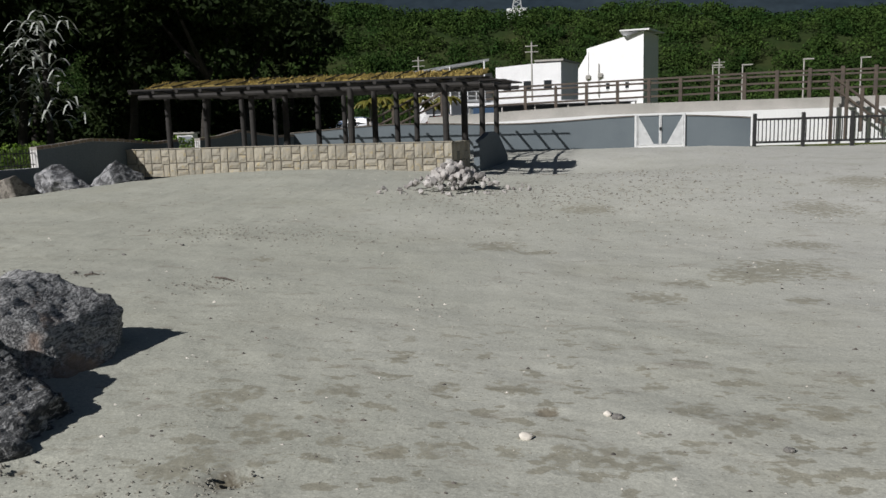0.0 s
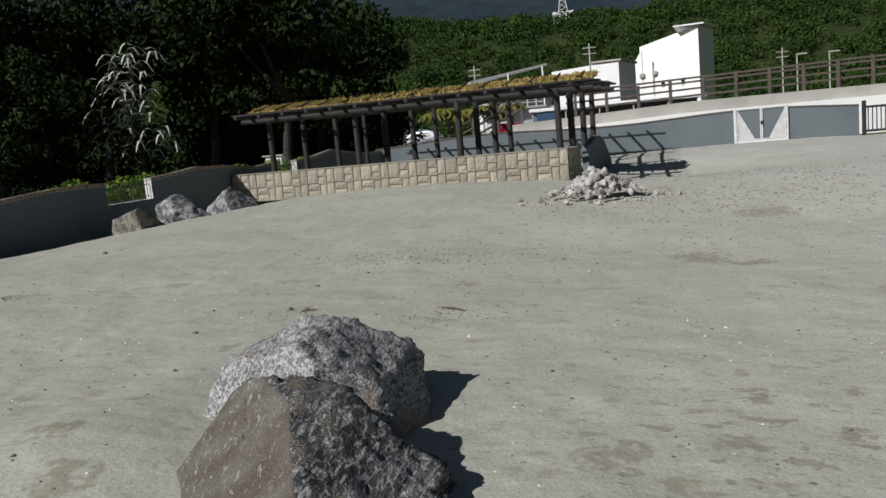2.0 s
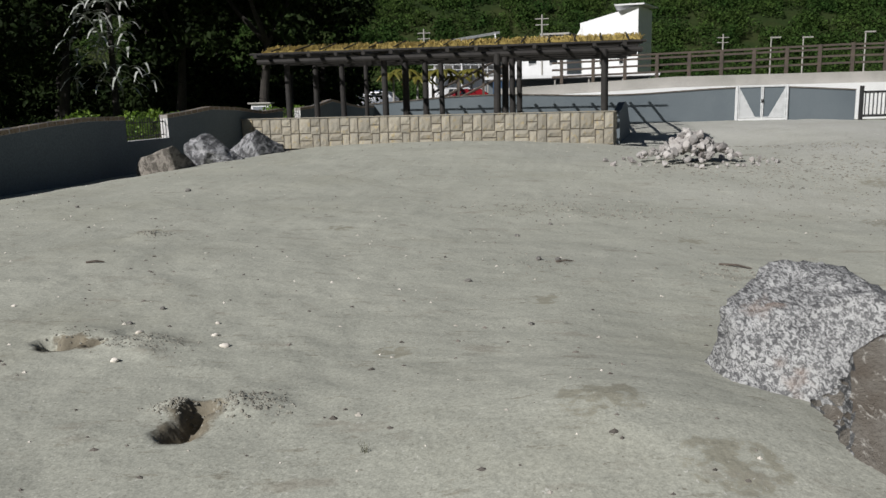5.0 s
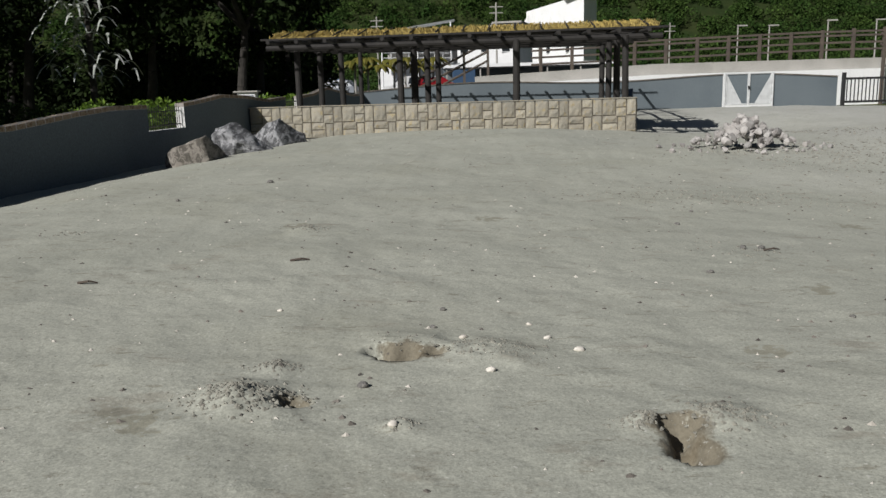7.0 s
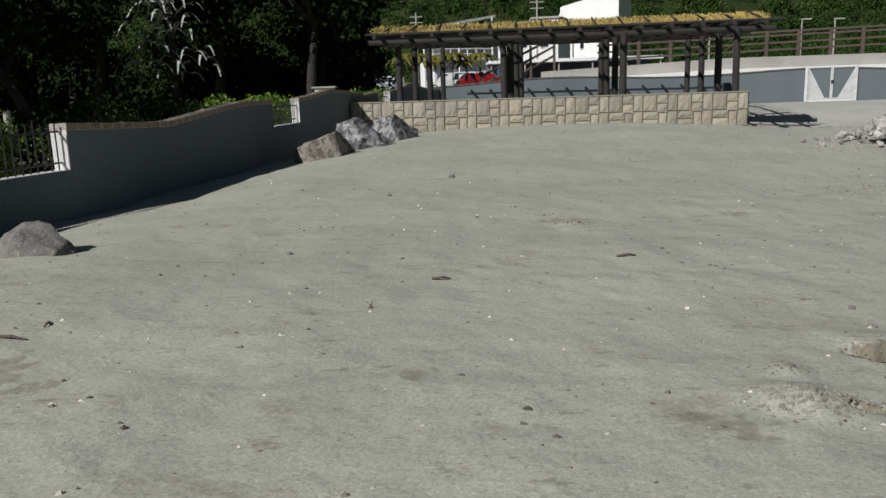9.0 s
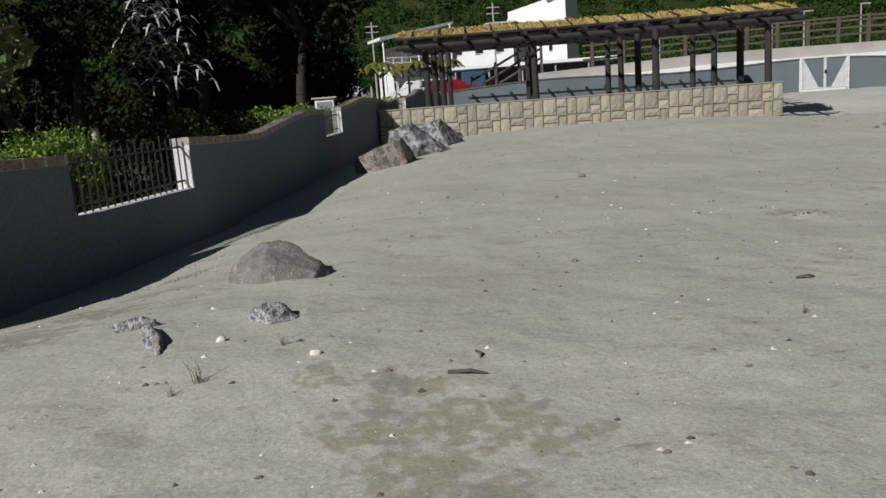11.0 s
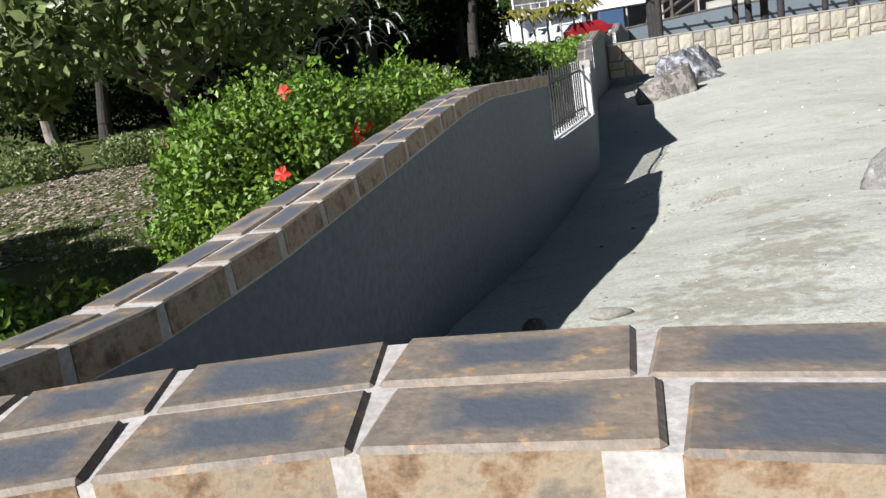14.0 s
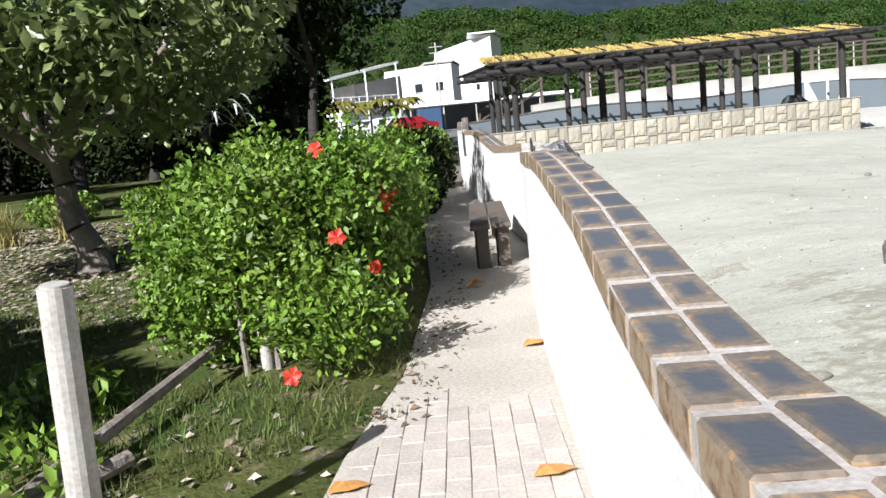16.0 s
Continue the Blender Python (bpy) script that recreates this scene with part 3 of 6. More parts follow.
for nm, a, b in (("wall_north", -9.7, 5.2), ("wall_north_east", 7.3, 9.9)):
    w = straight_wall(nm, a, b, 34.3, grey_top, 0.2, M_GREYWALL, "grey painted wall with a wavy brown capping")
    verts, faces = [], []
    n = 40
    for k in range(n + 1):
        x = a + (b - a) * k / n
        z = grey_top(x)
        verts += [(x, 34.27, z), (x, 34.27, z + 0.05), (x, 34.53, z + 0.05), (x, 34.53, z)]
    for k in range(n):
        q, r = 4 * k, 4 * k + 4
        faces += [(q + s, q + (s + 1) % 4, r + (s + 1) % 4, r + s) for s in range(4)]
    quads("capping", verts, faces, M_ROCKBROWN, w)


def gate():
    t = thing("double_gate", (6.25, 34.3, -0.1), "closed white double gate of pipe frame with triangular panels", "gate")
    for s, x0 in ((1, 5.27), (-1, 7.23)):
        bm = bmesh.new()
        rod(bm, (x0, 34.25, -0.2), (x0, 34.25, 1.36), 0.045)
        part("post", bm, M_GATE, t)
        bm = bmesh.new()
        x1 = 6.25 - s * 0.03
        xa = x0 + s * 0.07
        for a, b in (((xa, 0.1), (x1, 0.1)), ((xa, 1.32), (x1, 1.32)), ((xa, 0.1), (xa, 1.32)), ((x1, 0.1), (x1, 1.32))):
            rod(bm, (a[0], 34.25, a[1]), (b[0], 34.25, b[1]), 0.028, n=8)
        part("gate_frame", bm, M_GATE, t)
        verts = [(xa, 34.24, 0.1), (xa, 34.24, 1.3), (x1 - s * 0.22, 34.24, 0.1)]
        v2 = [(x, y + 0.012, z) for x, y, z in verts]
        quads("panel", verts + v2, [(0, 1, 2), (5, 4, 3), (0, 3, 4, 1), (1, 4, 5, 2), (2, 5, 3, 0)], M_GATE, t)
        bm = bmesh.new()
        box(bm, ((xa + x1) / 2, 34.275, 0.71), (abs(x1 - xa), 0.01, 1.2))
        part("backing_sheet", bm, M_GREYWALL, t, "grey sheet behind the white triangles")
    bm = bmesh.new()
    box(bm, (6.25, 34.22, 0.75), (0.09, 0.05, 0.14), bevel=0.01)
    part("latch", bm, M_IRON, t)


gate()


def picket_fence():
    t = thing("picket_fence", (12.5, 33.9, -0.2), "dark wooden picket fence with square posts", "fence")
    x = 9.95
    while x < 21:
        bm = bmesh.new()
        box(bm, (x, 33.9, 0.5), (0.13, 0.13, 1.5), bevel=0.01)
        part("post", bm, M_IRON, t)
        x += 1.9
    for z in (0.08, 1.0):
        bm = bmesh.new()
        box(bm, (15.4, 33.9, z), (11.0, 0.05, 0.09))
        part("rail", bm, M_IRON, t)
    me = None
    for k in range(70):
        x = 10.1 + 0.155 * k
        if me is None:
            bm = bmesh.new()
            box(bm, (0, 0, 0), (0.035, 0.03, 0.88))
            me = mesh_of(bm, M_IRON, "picket")
        ob = new("picket", me)
        ob.location = (x, 33.9, 0.54)
        ob.parent, ob.matrix_parent_inverse = t, t.matrix_basis.inverted()


picket_fence()
straight_wall("wall_ramp", -4.5, 40, 42, lambda x: 1.62 + 0.36 * min(1, (x + 4.5) / 9), 0.35, M_CONC, "pale concrete parapet of the ramp behind the yard", step=1.5)
straight_wall("wall_ramp_base", -4.5, 40, 41.6, lambda x: 1.15 + 0.3 * min(1, (x + 4.5) / 9), 0.38, M_WHITE, "whitewashed ledge of the ramp", step=1.5)


def boardwalk():
    t = thing("wooden_railing", (8, 43.5, 1.6), "weathered brown wooden railing along the raised walk", "railing")
    for k in range(26):
        x = -1 + 1.62 * k
        h = 3.05 + min(0.5, max(0, (x - 2) * 0.035))
        bm = bmesh.new()
        box(bm, (x, 43.5, (GROUND + h) / 2), (0.16, 0.16, h - GROUND), bevel=0.01)
        part("post", bm, M_RAIL, t)
    for k, z in enumerate((2.15, 2.5, 2.85, 3.05)):
        bm = bmesh.new()
        x0, x1 = -1.5, 41
        a, b, c = Vector((x0, 43.5, z)), Vector((13, 43.5, z + 0.32)), Vector((x1, 43.5, z + 0.32))
        for p, q in ((a, b), (b, c)):
            m = Matrix.Translation((p + q) / 2) @ (q - p).to_track_quat("X", "Z").to_matrix().to_4x4()
            box(bm, None, ((q - p).length, 0.05, 0.10), m=m)
        part("rail", bm, M_RAIL, t)


boardwalk()

# ---- pergola ----
FRONT = [(-10.34, 23.85), (-7.48, 23.45), (-4.38, 23.05), (-1.52, 22.66)]
BACK = [(-9.25, 31.0), (-6.40, 31.0), (-3.54, 30.9), (-0.45, 30.9)]


def pergola():
    t = thing("pergola", (-5.6, 24.5, GROUND), "long pergola of dark logs roofed with a strip of yellow thatch", "pergola")
    rng = random.Random(3)
    for (fx, fy), (bx, by) in zip(FRONT, BACK):
        for k in (0.0, 0.3, 0.65, 1.0):
            x, y = fx + (bx - fx) * k, fy + (by - fy) * k + 0.12
            bm = bmesh.new()
            r = 0.095 + rng.uniform(-0.012, 0.012)
            rod(bm, (x, y, -0.4), (x + rng.uniform(-0.03, 0.03), y, 2.30 + 0.2 * k), r * 1.05, r * 0.95, n=12)
            part("post", bm, M_LOG, t)
    fl, frt = Vector((-11.13, 23.1, 2.36)), Vector((-0.68, 22.18, 2.36))
    bl, br = Vector((-10.2, 32.2, 2.63)), Vector((0.45, 32.1, 2.65))

    def at(u, v, dz=0.0):
        a, b = fl.lerp(frt, u), bl.lerp(br, u)
        return a.lerp(b, v) + Vector((0, 0, dz))
    for v in (0.07, 0.33, 0.65, 0.94):
        bm = bmesh.new()
        rod(bm, at(-0.005, v, -0.10), at(1.005, v, -0.10), 0.075, n=8)
        part("beam", bm, M_LOG, t)
    for k in range(14):
        u = (k + 0.4) / 14
        bm = bmesh.new()
        rod(bm, at(u, -0.04, 0.03), at(u, 1.02, 0.03), 0.055, n=7)
        part("rafter", bm, M_LOG, t)
    for k in range(15):
        v = 0.0 + k / 14
        bm = bmesh.new()
        rod(bm, at(0, v, 0.10), at(1.01, v, 0.10 + rng.uniform(-0.02, 0.02)), 0.032, n=6)
        part("purlin", bm, M_LOG, t)
    # thatch strip: many reed stalks over a mat
    n = 4200
    r = np.random.default_rng(5)
    u, v = r.uniform(-0.004, 1.004, n), r.uniform(0.10, 0.20, n)
    verts, faces = [], []
    for i in range(n):
        a = at(u[i], v[i], 0.10 + (v[i] - 0.10) * 1.5 + r.uniform(0, 0.07))
        b = at(u[i] + r.normal(0, 0.006), v[i] + r.uniform(0.02, 0.04), 0.15 + (v[i] - 0.10) * 1.5 + r.uniform(0, 0.12))
        w = Vector((0.016, 0, 0.0))
        k = len(verts)
        verts += [a - w, a + w, b + w, b - w, a + Vector((0, 0, 0.02)), b + Vector((0, 0, 0.02))]
        faces += [(k, k + 4, k + 5, k + 3), (k + 4, k + 1, k + 2, k + 5)]
    quads("thatch_reeds", verts, faces, M_THATCH, t, "shaggy yellow thatch")
    bm = bmesh.new()
    rings = []
    for k in range(21):
        lift = Vector((0, 0, 0.06 + 0.015 * math.sin(k * 2.1)))
        front, back = at(k / 20, 0.11, 0.125), at(k / 20, 0.22, 0.29)
        rings.append([bm.verts.new(p) for p in (front, back, back + lift, front + lift)])
    for p, q in zip(rings, rings[1:]):
        for i in range(4):
            bm.faces.new((p[i], p[(i + 1) % 4], q[(i + 1) % 4], q[i]))
    bm.faces.new(rings[0][::-1])
    bm.faces.new(rings[-1])
    bmesh.ops.recalc_face_normals(bm, faces=bm.faces)
    part("thatch_mat", bm, M_THATCH, t)
    for k in range(15):
        bm = bmesh.new()
        u = (k + 0.55) / 15
        rod(bm, at(u, 0.07, 0.19), at(u, 0.24, 0.42), 0.022, n=6)
        part("batten", bm, M_LOG, t)


pergola()


def masonry(p0, p1, z0, z1, modules, name, label, thick=0.26, rough=0.012, seed=2):
    """A wall faced with cast stones in a pattern that recurs, each stone a piece of its own."""
    p0, p1 = Vector((*p0, 0)), Vector((*p1, 0))
    d = (p1 - p0)
    L = d.length
    ang = math.atan2(d.y, d.x)
    m0 = Matrix.Translation(p0) @ Matrix.Rotation(ang, 4, "Z")
    bm = bmesh.new()
    box(bm, None, (L, thick, z1 - z0 - 0.02), m=m0 @ Matrix.Translation((L / 2, thick / 2 + 0.02, (z0 + z1) / 2 - 0.01)))
    w = tagged(part(name, bm, M_STONEJOINT), label, "wall", kind="structure")
    pattern = [(0, .5, .40, 1), (.40, .74, .72, 1), (.40, .46, .72, .74), (.72, .5, 1, 1), (0, .26, .46, .5), (0, 0, .46, .26), (.46, 0, .70, .46), (.70, 0, 1, .5)]
    mw, h = L / modules, z1 - z0
    rng = random.Random(seed)
    meshes = []
    for (a, b, c, e) in pattern:
        sx, sz = (c - a) * mw - 0.03, (e - b) * h - 0.03
        bm = bmesh.new()
        nx, nz = max(2, round(sx / 0.09)), max(2, round(sz / 0.09))
        vs = [[bm.verts.new(((i / nx - 0.5) * sx, -0.012 - (0.014 + rng.uniform(0, rough * 1.8) if 0 < i < nx and 0 < j < nz else rng.uniform(0, rough)), (j / nz - 0.5) * sz)) for j in range(nz + 1)] for i in range(nx + 1)]
        for i in range(nx):
            for j in range(nz):
                bm.faces.new((vs[i][j], vs[i + 1][j], vs[i + 1][j + 1], vs[i][j + 1]))
        rim = [v[0] for v in vs] + vs[-1][1:] + [v[-1] for v in vs[:-1]][::-1] + vs[0][1:-1][::-1]
        back = [bm.verts.new((v.co.x, 0.03, v.co.z)) for v in rim]
        for i in range(len(rim)):
            k = (i + 1) % len(rim)
            bm.faces.new((rim[i], back[i], back[k], rim[k]))
        meshes.append(mesh_of(bm, M_STONE, "stone"))
    for k in range(modules):
        for (a, b, c, e), me in zip(pattern, meshes):
            ob = new("stone", me)
            ob.matrix_basis = m0 @ Matrix.Translation(((k + (a + c) / 2) * mw, 0.02, z0 + (b + e) / 2 * h))
            ob.parent = w
    bm = bmesh.new()
    box(bm, None, (L + 0.03, thick + 0.05, 0.03), m=m0 @ Matrix.Translation((L / 2, thick / 2 + 0.005, z1 + 0.012)), bevel=0.008)
    part("cap", bm, M_STONE, w)
    return w


masonry((-11.72, 23.78), (-1.335, 22.36), -0.16, 0.69, 12, "wall_pergola", "low wall faced with beige cast stones under the pergola")
masonry((-1.31, 22.40), (-0.98, 24.3), -0.35, 0.66, 2, "wall_pergola_side", "short side wall faced with beige cast stones")


def wall_between(name, p0, p1, ztops, thick, mat, label):
    p0, p1 = Vector((*p0, 0)), Vector((*p1, 0))
    d = p1 - p0
    nrm = Vector((-d.y, d.x, 0)).normalized() * thick
    n = len(ztops) - 1
    verts, faces = [], []
    for k in range(n + 1):
        q = p0.lerp(p1, k / n)
        verts += [q + Vector((0, 0, -0.5)), q + Vector((0, 0, ztops[k])), q + nrm + Vector((0, 0, ztops[k])), q + nrm + Vector((0, 0, -0.5))]
    for k in range(n):
        a, b = 4 * k, 4 * k + 4
        faces += [(a + s, a + (s + 1) % 4, b + (s + 1) % 4, b + s) for s in range(4)]
    faces += [(3, 2, 1, 0), tuple(4 * n + s for s in range(4))]
    return tagged(quads(name, verts, faces, mat), label, "wall", kind="structure")


wall_between("wall_pergola_back", (-0.75, 25.2), (0.05, 28.2), [0.62, 0.72, 0.86, 0.92, 0.80, 0.45, 0.05], 0.2, M_GREYWALL, "short grey wall with a curved falling top")

# ---- rocks ----
def rock(name, at, radii, seed, mats, label, cuts=18, rz=0.0, start=1.0, subdiv=4, relief=0.045, face=None, group="", category="rock", flat=(0.55, 0.86), at_face=0.55, extra=()):
    """A boulder: a ball cut by flat planes, then roughened."""
    rng = random.Random(seed)
    bm = bmesh.new()
    bmesh.ops.create_icosphere(bm, subdivisions=subdiv, radius=start)
    planes = []
    for _ in range(cuts):
        n = Vector((rng.gauss(0, 1), rng.gauss(0, 1), rng.gauss(0.25, 0.7))).normalized()
        planes.append((n, rng.uniform(*flat)))
    planes += [(Vector(n).normalized(), d) for n, d in extra]
    if face is not None:
        planes.append((Vector(face).normalized(), at_face))
    for v in bm.verts:
        for n, d in planes:
            s = v.co.dot(n) - d
            if s > 0:
                v.co -= n * s
    off = Vector((seed * 3.1, seed * 1.7, 0))
    for v in bm.verts:
        q = v.co * 1.9 + off
        k = noise.noise(q) * relief * 1.6 + noise.noise(q * 3.1) * relief * 0.8 + noise.noise(q * 7.5) * relief * 0.4
        if subdiv > 5:
            k += (abs(noise.noise(q * 4.3)) - 0.25) * -relief * 0.9 + noise.noise(q * 17) * relief * 0.35 + noise.noise(q * 34) * relief * 0.2
        if face is not None and v.co.dot(Vector(face).normalized()) > at_face - 0.05:
            k *= 0.25
        v.co *= 1 + k
        v.co.x, v.co.y, v.co.z = v.co.x * radii[0], v.co.y * radii[1], v.co.z * radii[2]
    bm.normal_update()
    if face is not None:
        fn = Vector((face[0] / radii[0], face[1] / radii[1], face[2] / radii[2])).normalized()
        for f in bm.faces:
            if f.normal.dot(fn) > 0.80:
                f.material_index = 1
    me = mesh_of(bm, mats, name)
    me.shade_smooth()
    ob = new(name, me)
    ob.matrix_basis = pose(*at, 0, 0, rz)
    return tagged(ob, label, category, group)


rock("boulder", (-2.74, 5.0, -0.46), (0.70, 0.70, 0.64), 11, [M_ROCK], "large pale speckled granite boulder half sunk in sand", subdiv=6, cuts=0, start=1.2, relief=0.04,
     extra=[((-0.97, 0, 0.24), 0.98), ((-0.31, -0.05, 0.95), 0.98), ((0.555, -0.1, 0.83), 0.86), ((0.1, 0, 1), 0.98), ((0.9, -0.1, 0.44), 0.86), ((-0.3, -0.8, 0.5), 0.84), ((0.55, -0.75, 0.35), 0.84), ((0, 0.9, 0.4), 0.9), ((-0.75, 0.6, 0.2), 0.82), ((-0.75, -0.6, 0.3), 1.04), ((0.9, 0.4, -0.1), 0.95)])
rock("boulder", (-2.50, 3.75, -0.46), (0.86, 0.80, 0.64), 23, [M_ROCKDARK, M_ROCKBROWN], "large dark speckled boulder with a flat brown face", subdiv=6, cuts=0, start=1.25, relief=0.07, face=(-0.496, -0.473, 0.73), at_face=0.5,
     extra=[((0.55, -0.15, 0.82), 0.64), ((0.75, -0.6, 0.25), 0.84), ((0.1, 0.95, 0.2), 0.82), ((-0.95, 0.1, 0.22), 0.80), ((0, -0.9, 0.4), 0.9), ((0.95, 0.1, 0.2), 0.88), ((0.3, 0.1, 0.95), 0.82), ((0.5, 0.75, 0.4), 0.85)])
rock("boulder", (-11.44, 17.6, -0.17), (0.60, 0.52, 0.54), 33, [M_ROCKTAN], "brown angular boulder beside the garden wall", rz=14, cuts=3, flat=(0.8, 0.95), relief=0.05, start=1.15, extra=[((-0.15, -1, 0.1), 0.62), ((-0.35, 0.1, 0.95), 0.62), ((0.9, -0.45, 0.25), 0.68), ((-0.9, -0.3, 0.1), 0.8), ((0.5, 0.4, 0.8), 0.72)])
rock("boulder", (-10.9, 18.9, -0.08), (0.80, 0.68, 0.54), 35, [M_ROCKPALE], "grey and white marbled boulder beside the garden wall", rz=-10, cuts=9, flat=(0.6, 0.85), relief=0.1, subdiv=5)
rock("boulder", (-10.38, 20.5, -0.08), (0.68, 0.60, 0.66), 42, [M_ROCKPALE], "pale pointed boulder beside the garden wall", rz=0, cuts=3, flat=(0.8, 0.95), relief=0.06, start=1.15, subdiv=5, extra=[((-0.6, -0.35, 0.72), 0.55), ((0.8, -0.4, 0.45), 0.55), ((0.1, -0.95, 0.25), 0.75), ((0.2, 0.5, 0.8), 0.75)])
rock("rock", (-12.12, 7.62, -0.06), (0.35, 0.26, 0.25), 52, [M_ROCKGREY], "dark grey rock poking out of the sand", rz=-8, subdiv=5, cuts=6, flat=(0.75, 0.9), relief=0.07, extra=[((0.4, -0.25, 0.85), 0.6), ((-0.45, -0.3, 0.8), 0.72), ((-0.6, -0.7, 0.3), 0.7), ((0.2, -0.9, 0.3), 0.7)])
rock("rock", (-11.95, 6.28, -0.02), (0.13, 0.12, 0.11), 57, [M_ROCK], "small speckled rock in the sand", subdiv=4, cuts=8, relief=0.08)
rock("rock", (-12.50, 6.02, -0.005), (0.06, 0.26, 0.075), 61, [M_ROCK], "narrow ridge of speckled rock in the sand", rz=24, subdiv=4, cuts=8, relief=0.1)
rock("rock", (-12.68, 6.32, 0.015), (0.15, 0.05, 0.05), 63, [M_ROCK], "narrow ridge of speckled rock in the sand", rz=12, subdiv=4, cuts=8, relief=0.1)
rock("rock", (-14.5, 5.95, sand_z(-14.5, 5.95) + 0.01), (0.06, 0.05, 0.045), 66, [M_ROCKBROWN], "small brown clod in the sand", subdiv=3)
rock("rock", (-14.2, 5.95, sand_z(-14.2, 5.95) + 0.005), (0.11, 0.06, 0.04), 67, [M_CLOD], "small clod of sand", subdiv=3)


def rubble():
    t = thing("rubble_pile", (-0.78, 16.45, -0.2), "heap of pale broken stone rubble on the sand", "rubble")
    rng = random.Random(8)
    meshes = []
    for k in range(7):
        bm = bmesh.new()
        bmesh.ops.create_icosphere(bm, subdivisions=2, radius=1.0)
        for _ in range(7):
            n = Vector((rng.gauss(0, 1), rng.gauss(0, 1), rng.gauss(0, 1))).normalized()
            for v in bm.verts:
                s = v.co.dot(n) - 0.55
                if s > 0:
                    v.co -= n * s
        for v in bm.verts:
            v.co *= 1 + 0.12 * noise.noise(v.co * 2 + Vector((k, 0, 0)))
        meshes.append(mesh_of(bm, M_RUBBLE, "stone"))
    for k in range(290):
        a, r = rng.uniform(0, 2 * math.pi), abs(rng.gauss(0, 0.55))
        r = min(r, 1.25)
        s = (0.035 + 0.10 * rng.random() ** 1.6) * (1.0 if r < 0.8 else 0.6)
        z = max(0.0, 0.56 * (1 - r / 0.95)) * rng.uniform(0.55, 1.0)
        ob = new("stone", meshes[rng.randrange(7)])
        ob.matrix_basis = Matrix.Translation((-0.78 + 1.28 * r * math.cos(a), 16.45 + 0.8 * r * math.sin(a), sand_z(-0.78 + 1.28 * r * math.cos(a), 16.45 + 0.8 * r * math.sin(a)) + z + s * 0.45)) @ Euler((rng.uniform(0, 6), rng.uniform(0, 6), rng.uniform(0, 6))).to_matrix().to_4x4() @ Matrix.Diagonal((s, s * rng.uniform(0.7, 1), s * rng.uniform(0.6, 1), 1))
        ob.parent, ob.matrix_parent_inverse = t, t.matrix_basis.inverted()


rubble()


def pebbles(name, n, x0, x1, y0, y1, smin, smax, mat, seed, label):
    """Small stones and shells scattered on the sand."""
    r = np.random.default_rng(seed)
    verts, faces = [], []
    for _ in range(n):
        x, y = r.uniform(x0, x1), y0 + (y1 - y0) * r.random() ** 1.6
        if x < wall_x(y) + 0.3 or (y < 4.3 and x < -12):
            continue
        s = smin + (smax - smin) * r.random() ** 3
        z = sand_z(x, y)
        k = len(verts)
        a = r.uniform(0, 6.28)
        for i in range(5):
            q = a + i * 1.2566
            rr = s * r.uniform(0.6, 1.0)
            verts.append((x + rr * math.cos(q), y + rr * math.sin(q) * 0.7, z - 0.002))
        verts.append((x + r.normal(0, s * 0.2), y, z + s * r.uniform(0.3, 0.6)))
        faces += [(k + i, k + (i + 1) % 5, k + 5) for i in range(5)]
    return tagged(quads(name, verts, faces, mat), label, "pebbles", kind="stuff")


M_PEBBLE = material("pebble", (0.17, 0.15, 0.13), (0.10, 0.09, 0.08), 3, 30, 0.85, 0, 0, island=0.5)
M_SHELL = material("shell", (0.62, 0.58, 0.52), (0.5, 0.46, 0.4), 3, 30, 0.7, 0, 0, island=0.3)
pebbles("pebbles", 7500, -14, 12, 2.2, 30, 0.005, 0.03, M_PEBBLE, 2, "dark pebbles and bits of seaweed scattered on sand")
pebbles("shells", 3800, -14, 12, 2.2, 28, 0.004, 0.026, M_SHELL, 3, "white shell bits scattered on sand")


